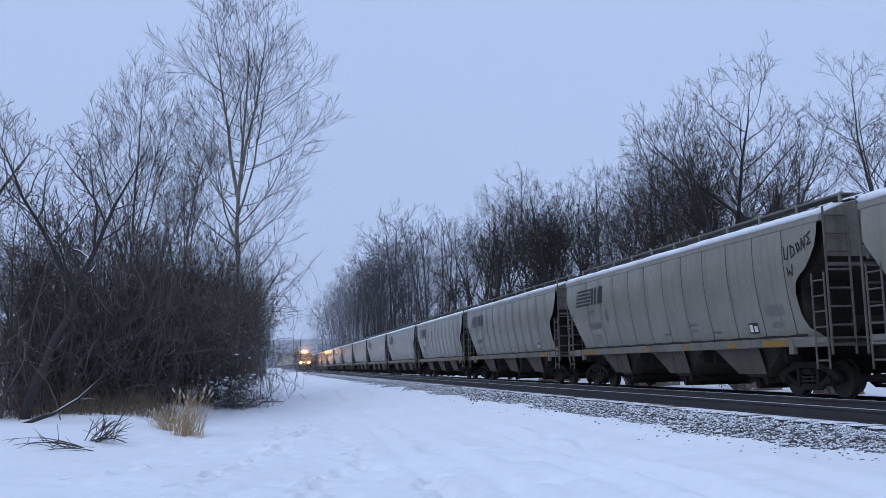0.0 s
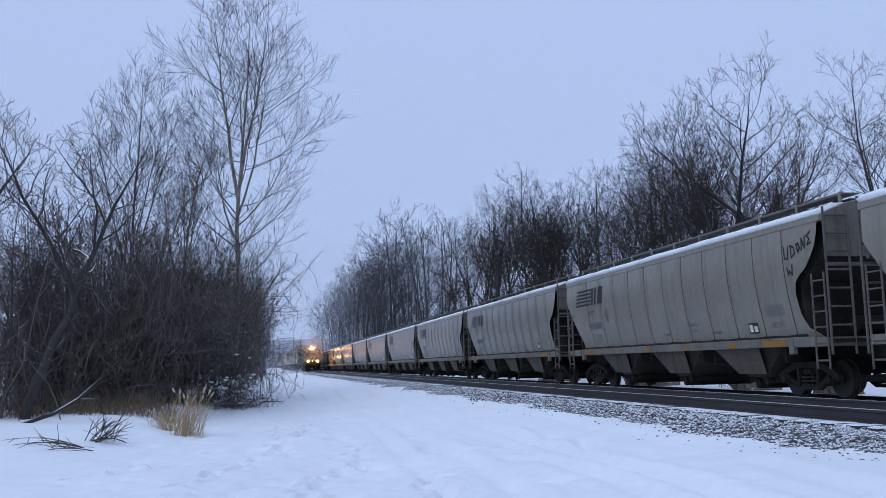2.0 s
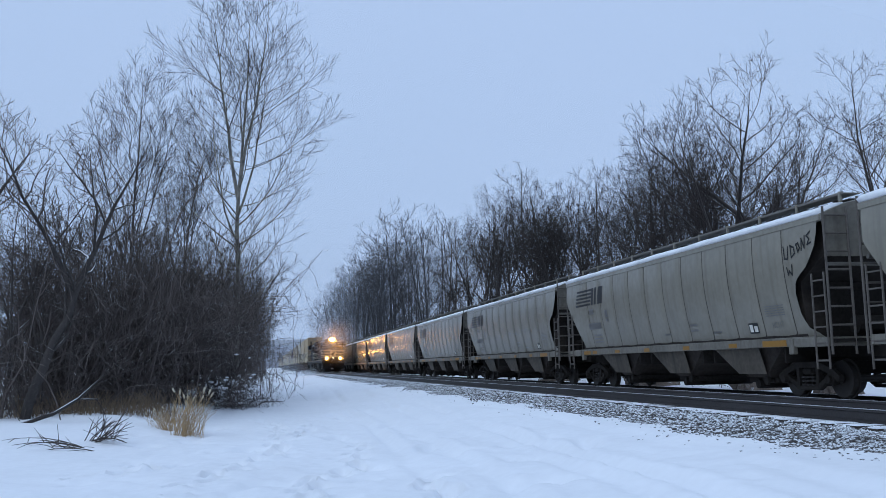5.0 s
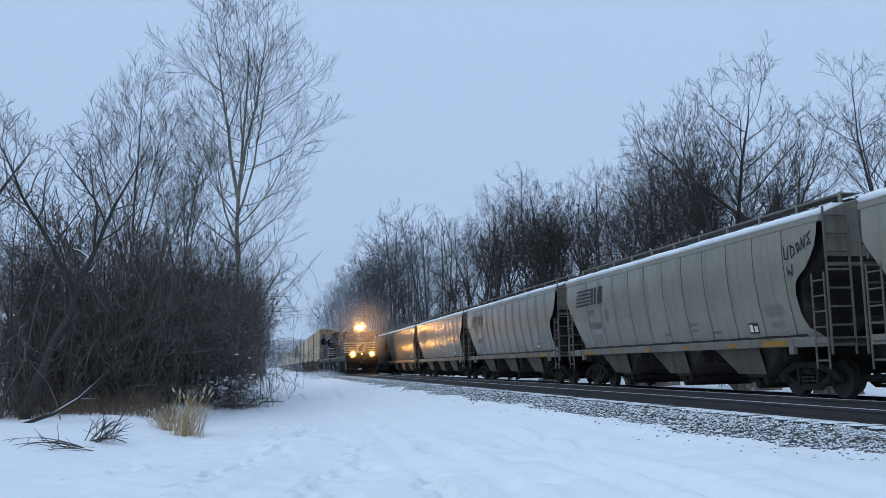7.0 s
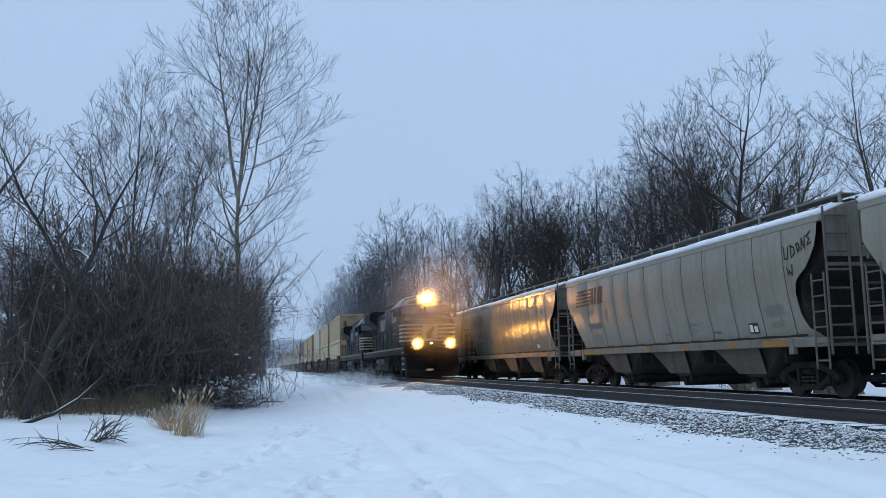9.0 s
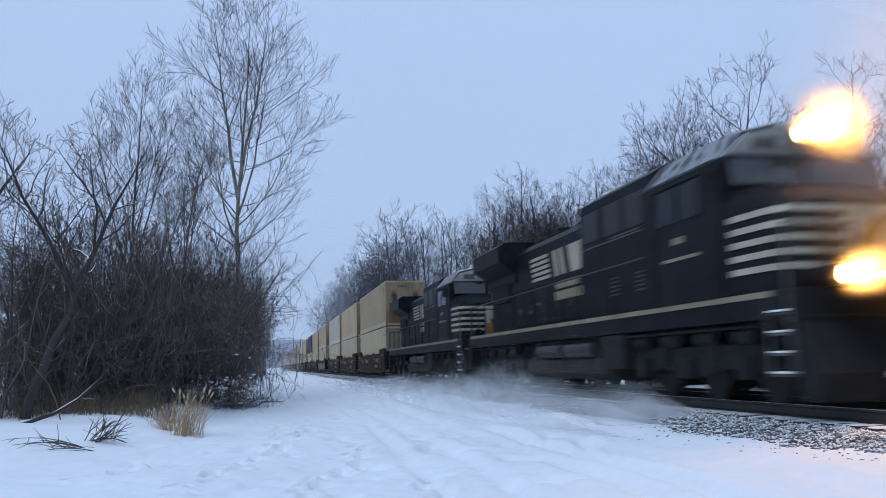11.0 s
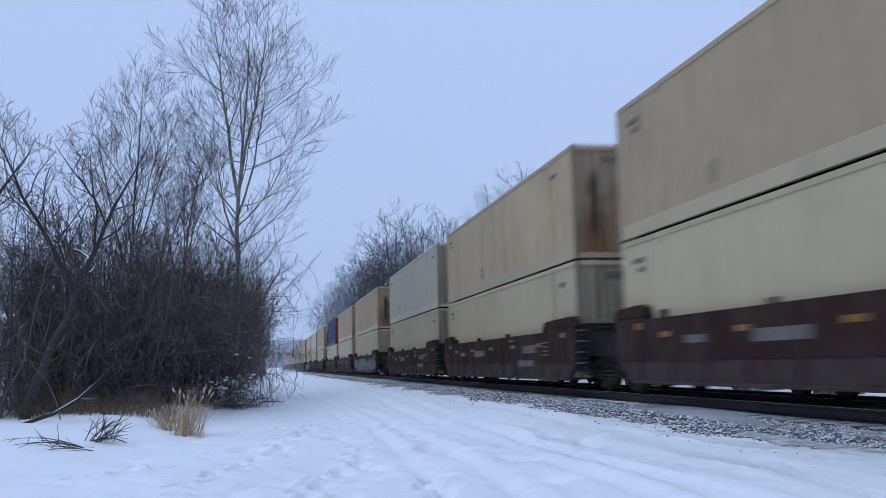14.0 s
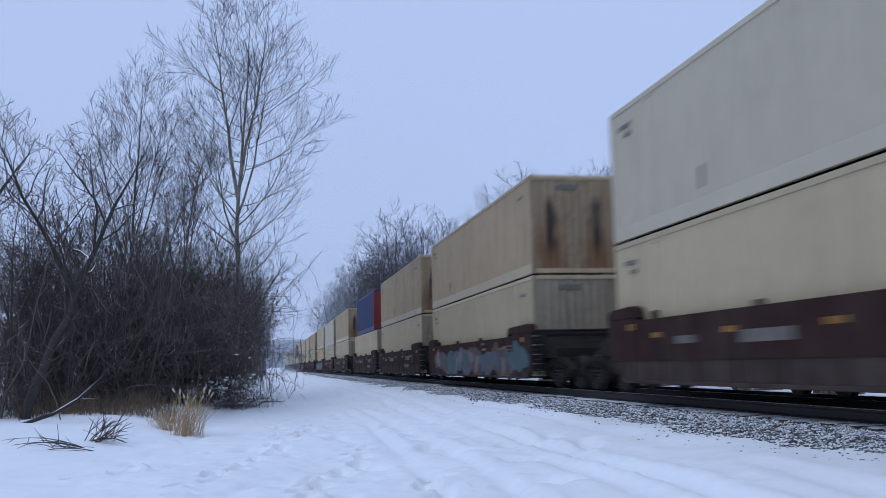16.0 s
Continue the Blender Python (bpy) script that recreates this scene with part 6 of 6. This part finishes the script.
for i in range(86):
    y = 26 + (i / 86) ** 1.4 * 60 + rnd.uniform(-0.6, 0.6)
    if y < 31 and i % 2:
        continue
    deep = (rnd.uniform(0.7, 1.6) if i % 3 == 0 else rnd.uniform(1.0, 6.0)) + smooth(35, 42, y)
    if wood_edge(y) - deep < -0.15 * y and i % 2:
        continue
    plant(rnd.choice(thickets), wood_edge(y) - deep, y, rnd.uniform(0, 6.28), rnd.uniform(0.72, 1.05) * (0.8 if deep < 1.6 else 1), THICKET, 0.75 if deep < 1.6 else 1.0)
for i in range(16):
    y = 34 + i * 9
    plant(shrubs[rnd.randrange(4)], 19.5 - 2.5 * smooth(60, 170, y) + rnd.uniform(0, 3), y, rnd.uniform(0, 6.28), rnd.uniform(0.7, 1.1), "brush behind the parked cars")
for x, y, s in ((-4.8, 38, 1.1), (-4.0, 39.5, 1.05), (-3.4, 41, 1.1), (-5.4, 40, 1.15), (-4.4, 42.5, 1.15), (-2.9, 43.5, 1.1), (-6.2, 37, 1.0), (-2.3, 41.2, 0.8), (-1.8, 42.4, 0.72), (-1.7, 45.2, 0.85), (-1.5, 47.6, 0.9), (-1.7, 50.0, 0.95), (-3.2, 50, 1.2), (-2.6, 53, 1.2), (-1.9, 55, 1.0)):
    plant(rnd.choice(thickets), x, y, rnd.uniform(0, 6.28), s, THICKET, 0.8)
# low snow-laden bramble where the wood comes nearest the lane
bramble = build_shrub(9, 90, 1.3, "bramble", "low heap of dead branches and bramble flecked with snow", 0.42, 1.5, BRAMBLE)
for x, y, turn, s in ((-2.1, 35.6, 0.3, 1.6), (-1.15, 36.6, 2.0, 0.9), (-3.1, 35.0, 4.0, 1.3), (-1.6, 35.8, 5.0, 1.2), (-1.7, 37.4, 1.2, 1.5)):
    plant(bramble, x, y, turn, s, BRUSH, 0.85)


# ---- dry grass, fallen boughs, mounds ----
def build_grass(seed, n, height, plumes=True, mat=None, label="tuft of dry straw-coloured grass with feathery heads"):
    rng = np.random.default_rng(seed)
    blades, heads = [], []
    for i in range(n):
        p = np.array((*rng.normal(0, 0.2, 2), 0.0))
        d = np.array((*rng.normal(0, 0.24, 2), 1.0)) + np.array((0.15, 0, 0))
        pts = [p]
        l = height * rng.uniform(0.5, 1.1)
        for k in range(4):
            d = d + np.array((*rng.normal(0.03, 0.12, 2), -0.1 * k))
            d /= np.linalg.norm(d)
            pts.append(pts[-1] + d * l / 4)
        blades.append((np.array(pts), np.array((0.006, 0.006, 0.005, 0.004, 0.003)), 2))
        if plumes and rng.random() < 0.12:
            q = [pts[-1] + d * 0.05 * k for k in range(4)]
            heads.append((np.array(q), np.array((0.006, 0.03, 0.028, 0.005)), 1))
    g = tagged(new("grass_tuft"), label, "grass")
    tagged(share("blade_mass", tubes("blade_mass", blades, mat or STRAW), g), kind="stuff")
    if heads:
        tagged(share("seed_plume", tubes("seed_plume", heads, PLUME), g), kind="stuff")
    return g


tuft = build_grass(1, 150, 1.1)
plant(tuft, -1.8, 21.6, 0.4, 1.1, "dry grass at the wood's edge", 0.7)
plant(tuft, -2.3, 22.6, 2.4, 0.6, "dry grass at the wood's edge")
low = build_grass(2, 90, 0.6, False, WEED, "tuft of dull brown withered weeds")
for x, y, s in ((-2.6, 25.2, 0.9), (-3.3, 26.2, 0.9), (-4.0, 25.8, 0.8), (-4.8, 25.6, 0.7), (-2.9, 27.5, 1.0), (-3.8, 27.0, 1.2), (-4.5, 26.3, 1.2), (-5.2, 25.8, 1.2), (-3.4, 28.4, 1.2), (-6.1, 25.3, 1.1)):
    plant(low, x, y, rnd.uniform(0, 6), s, "dry grass at the wood's edge")


def build_bough(name, label, seed, length, n, mat, rise=0.25):
    """A fallen bough: stems that fan out low over the snow."""
    rng = np.random.default_rng(seed)
    br = []
    for i in range(n):
        p = np.array((*rng.normal(0, 0.12, 2), 0.05))
        a = rng.normal(0, 0.5)
        d = np.array((-math.cos(a), math.sin(a) * 0.6, rise * rng.uniform(0.3, 1.4)))
        pts = [p]
        l = length * rng.uniform(0.45, 1.1)
        for k in range(6):
            d = d + np.array((*rng.normal(0, 0.1, 2), -0.09))
            d /= np.linalg.norm(d)
            q = pts[-1] + d * l / 6
            q[2] = max(q[2], 0.03)
            pts.append(q)
        br.append((np.array(pts), np.linspace(0.013, 0.004, 7), 1))
        for k in range(4):
            j = rng.integers(2, 6)
            e = d + rng.normal(0, 0.5, 3) + np.array((0, 0, 0.5))
            e /= np.linalg.norm(e)
            br.append((np.array([pts[j], pts[j] + e * 0.22, pts[j] + e * 0.4 + np.array((0, 0, -0.03))]), np.array((0.009, 0.007, 0.004)), 2))
    ob = tagged(new(name), label, "fallen branch")
    share("bough", tubes("bough", br, mat), ob)
    return ob


plant(build_bough("fallen_bough", "fallen leafless bough lying on the snow", 3, 2.3, 10, VINE, 0.34), -3.4, 19.2, -0.3, 1.0, "fallen boughs")
plant(build_bough("fallen_bough", "small broken bough with upright twigs on the snow", 4, 0.75, 12, VINE, 0.9), -3.5, 20.1, 2.6, 1.1, "fallen boughs")
bm = B()
rod(bm, (-0.3, 0, -0.05), (0.45, 0.15, 0.2), 0.05, 8, 0.042)
rod(bm, (0.44, 0.15, 0.19), (0.95, 0.35, 0.52), 0.042, 8, 0.034)
rod(bm, (0.94, 0.34, 0.51), (1.4, 0.5, 0.98), 0.034, 8, 0.016)
rod(bm, (0.94, 0.34, 0.51), (1.4, 0.45, 0.5), 0.018, 6, 0.008)
log = part("leaning_log", bm, BARK_SNOWY)
tagged(log, "fallen log leaning out of the snow, white along its top", "log")
log.matrix_basis = pose(-5.35, 22.6, ground_height(-5.35, 22.6))


def build_mound(x, y, w, h, seed):
    rng = np.random.default_rng(seed)
    bm = B()
    bmesh.ops.create_icosphere(bm, subdivisions=4, radius=1)
    for v in bm.verts:
        k = 1 + 0.25 * noise.noise(v.co * 2.2 + Vector((seed, 0, 0))) + 0.12 * noise.noise(v.co * 6)
        v.co = Vector((v.co.x * w * k, v.co.y * w * 0.8 * k, v.co.z * h * k))
    ob = part("gravel_mound", bm, MOUND)
    tagged(ob, "heap of brown gravel and snow beyond the tracks", "gravel heap", "heaps beyond the tracks")
    ob.matrix_basis = pose(x, y, ground_height(x, y) + 0.12)


for i, (x, y, w, h) in enumerate(((17.6, 25.6, 0.75, 0.85), (17.8, 40.0, 1.2, 1.2), (17.6, 21.2, 0.7, 0.75), (18.2, 55, 1.3, 1.2), (17.9, 31.0, 0.9, 0.9))):
    build_mound(x, y, w, h, i)


# ---- the road bridge and the distance ----
def build_bridge():
    b = tagged(new("road_bridge"), "concrete road bridge over the tracks, paled with painted haze", "bridge")
    bm = B()
    box(bm, -40, 60, 300, 309, 8.1, 9.0, 0.05)
    part("deck", bm, CONCRETE, b)
    for y in (300.1, 308.7):
        bm = B()
        box(bm, -40, 60, y, y + 0.25, 9.0, 9.9, 0.03)
        part("parapet", bm, CONCRETE, b)
    for x in (-6.5, 21):
        bm = B()
        box(bm, x - 0.6, x + 0.6, 301, 308, -1, 8.1, 0.05)
        part("pier", bm, CONCRETE, b)


build_bridge()
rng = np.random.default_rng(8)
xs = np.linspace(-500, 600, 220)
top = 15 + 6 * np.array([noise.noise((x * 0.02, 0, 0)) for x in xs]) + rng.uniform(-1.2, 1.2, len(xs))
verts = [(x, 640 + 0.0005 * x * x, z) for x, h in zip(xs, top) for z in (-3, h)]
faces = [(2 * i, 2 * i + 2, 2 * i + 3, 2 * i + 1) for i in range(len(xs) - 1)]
tagged(new("backdrop", mesh_of("backdrop", verts, faces, HAZY_HILL_WOOD)), "far wooded rise, its colour paled with painted haze", "backdrop", kind="structure")


# two added see-through sheets that imitate haze over the far end of the line
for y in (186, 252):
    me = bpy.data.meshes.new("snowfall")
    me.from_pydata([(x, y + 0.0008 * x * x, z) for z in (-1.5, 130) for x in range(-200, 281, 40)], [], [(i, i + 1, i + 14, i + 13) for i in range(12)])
    me.materials.append(DISTANCE_HAZE)
    tagged(new("snowfall", me), "thin translucent sheet that pales the far view in place of haze", "snowfall", "curtains of falling snow", kind="stuff")


# ---- powder snow whirled up along the train ----
def flakes(name, label, x, u, z, lo, hi, rng):
    m = len(u)
    size = rng.uniform(lo, hi, m)
    tri = rng.normal(0, 1, (m, 3, 3))
    tri -= tri.mean(1, keepdims=True)
    tri /= np.linalg.norm(tri, axis=2, keepdims=True)
    verts = (tri * size[:, None, None] + np.stack([x, u, z], 1)[:, None]).reshape(-1, 3)
    ob = new(name, mesh_of(name, verts, np.arange(3 * m).reshape(-1, 3), BLOWN_SNOW))
    return tagged(ob, label, "blown snow", kind="stuff")


def build_blown_snow():
    rng = np.random.default_rng(12)
    n = 110000
    near = n * 6 // 10
    u = np.concatenate([rng.gamma(2.2, 9.0, near) + 1.5, rng.uniform(20, 90, n - near)])
    wide = 0.8 + 1.5 * np.clip(u / 22, 0, 1)
    x = np.where(rng.random(n) < 0.78, -1.5 - np.abs(rng.normal(0, 1, n)) * wide * 0.8, rng.uniform(-1.5, 2.2, n))
    tall = 0.22 + 0.42 * np.exp(-((u - 15) / 13) ** 2) + 0.1 * np.sin(u * 0.5) ** 2
    z = -0.36 + np.minimum(rng.gamma(1.4, 0.75, n), 3.2) * tall * np.clip(1.25 + 0.22 * (x + 1.5), 0.35, 1)
    # gathers in billows
    keep = np.array([noise.noise((a * 0.35, b * 0.5, c * 0.9)) for a, b, c in zip(u, x, z)]) > rng.uniform(-0.5, 0.35, n)
    keep &= rng.random(n) < 1 - 0.9 * np.clip((u - 22) / 12, 0, 1) * (x < -1.9)
    return flakes("blown_snow", "cloud of powder snow whirled up by the train", x[keep], u[keep], z[keep], 0.003, 0.007, rng)


def build_snow_veils():
    """Wavy sheets of drifting powder beside and under the train."""
    rng = np.random.default_rng(15)
    verts, faces = [], []
    near, away = np.arange(2.0, 84.0, 0.8), np.arange(265.0, 520.0, 2.0)
    for us, x0, far in [(away, x, 1.0) for x in (-1.7, -3.0)] + [(near, x, f) for x, f in ((-1.62, 0.9), (-2.0, 1.0), (-2.5, 1.0), (-3.1, 0.8), (-3.8, 0.55), (-4.7, 0.42), (1.9, 0.6))]:
        ph = rng.uniform(0, 6)
        k0 = len(verts)
        if x0 < -1.7 and us is near:
            us = near[near < 58]
        for u in us:
            rise = smooth(2, 9, u)
            top = (0.65 + 0.95 * math.exp(-((u - 18) / 13) ** 2)) * far * rise * (1 - 0.45 * smooth(22, 34, u) * (x0 < -2.8)) * (1 - 0.85 * smooth(40, 58, u) * (x0 < -1.7)) * (1 - 0.55 * smooth(28, 45, u)) * (1 - 0.75 * smooth(50, 84, u)) + 1.0 * smooth(265, 320, u)
            for j in range(6):
                t = j / 5
                wave = 0.14 * math.sin(u * 0.7 + ph + t * 2) + 0.1 * math.sin(u * 0.23 + ph * 2)
                verts.append((x0 * (0.75 + 0.25 * rise) + wave * (0.3 + t), u + 0.5 * t, -0.42 + t * (top + 0.1)))
        for i in range(len(us) - 1):
            for j in range(5):
                a = k0 + i * 6 + j
                faces.append((a, a + 1, a + 7, a + 6))
    ob = new("drifting_snow", mesh_of("drifting_snow", verts, faces, SNOW_VEIL, True))
    return tagged(ob, "low mist of powder snow dragged along by the train", "blown snow", kind="stuff")


consist.append((build_snow_veils(), 0.0, 0.0))


def haze_sheets(name, label, sheets, mat):
    """Round sheets across the track, each at (x, u, z) with a radius."""
    verts, faces = [], []
    rings, around = 5, 20
    for x, u, z, r in sheets:
        k = len(verts)
        verts.append((x, u, z))
        for i in range(1, rings + 1):
            for j in range(around):
                a, q = 2 * math.pi * j / around, r * i / rings
                verts.append((x + q * math.cos(a), u + 0.05 * r * math.sin(a * 3 + i), max(0.12, z + q * math.sin(a))))
        for j in range(around):
            faces.append((k, k + 1 + j, k + 1 + (j + 1) % around))
            for i in range(rings - 1):
                b = k + 1 + i * around
                faces.append((b + j, b + around + j, b + around + (j + 1) % around, b + (j + 1) % around))
    me = bpy.data.meshes.new(name)
    me.from_pydata(verts, [], faces)
    me.materials.append(mat)
    return tagged(new(name, me), label, "blown snow", kind="stuff")


def build_lamp_haze():
    """Sheets ahead of the leading locomotive that imitate lamp glare, densest before its lamps."""
    dense = haze_sheets("lamplit_snow_swirl", "translucent sheets that imitate the glare of the lit lamps", [(0.0, 1.92, 4.43, 1.15), (0.0, 1.5, 4.43, 1.15), (0.0, -0.04, 1.88, 1.8), (0.0, -0.4, 1.88, 1.8)], LAMP_GLARE)
    thin = haze_sheets("lit_snow_haze", "thin translucent sheets that imitate hazy glow round the headlights", [(0.0, -0.6, 3.9, 4.3), (0.0, -1.6, 3.9, 4.3), (0.0, -2.6, 3.9, 4.3)], LAMP_HAZE)
    return dense, thin


consist += [(ob, 0.0, 0.0) for ob in build_lamp_haze()]
consist.append((build_blown_snow(), 0.0, 0.0))


def roll(wheelset, radius):
    """Turns a wheelset as the train runs."""
    x, y, z = wheelset.matrix_basis.translation
    step = math.degrees(SPEED / FPS / radius)
    walk(wheelset, [(i / FPS, pose(x, y, z, step * i % 360)) for i in range(16 * FPS + 1)])


def motions():
    for ob, u, z in consist:
        walk(ob, [(t, pose(NEAR, LEAD_AT + u - SPEED * t, z)) for t in (0.0, 4.0, 8.0, 12.0, 16.0)])
        for wheelset in [c for c in ob.children_recursive if c.name.split(".")[0] == "wheelset"]:
            roll(wheelset, 0.52 if ob in (locomotive, second_loco) else 0.46)


motions()
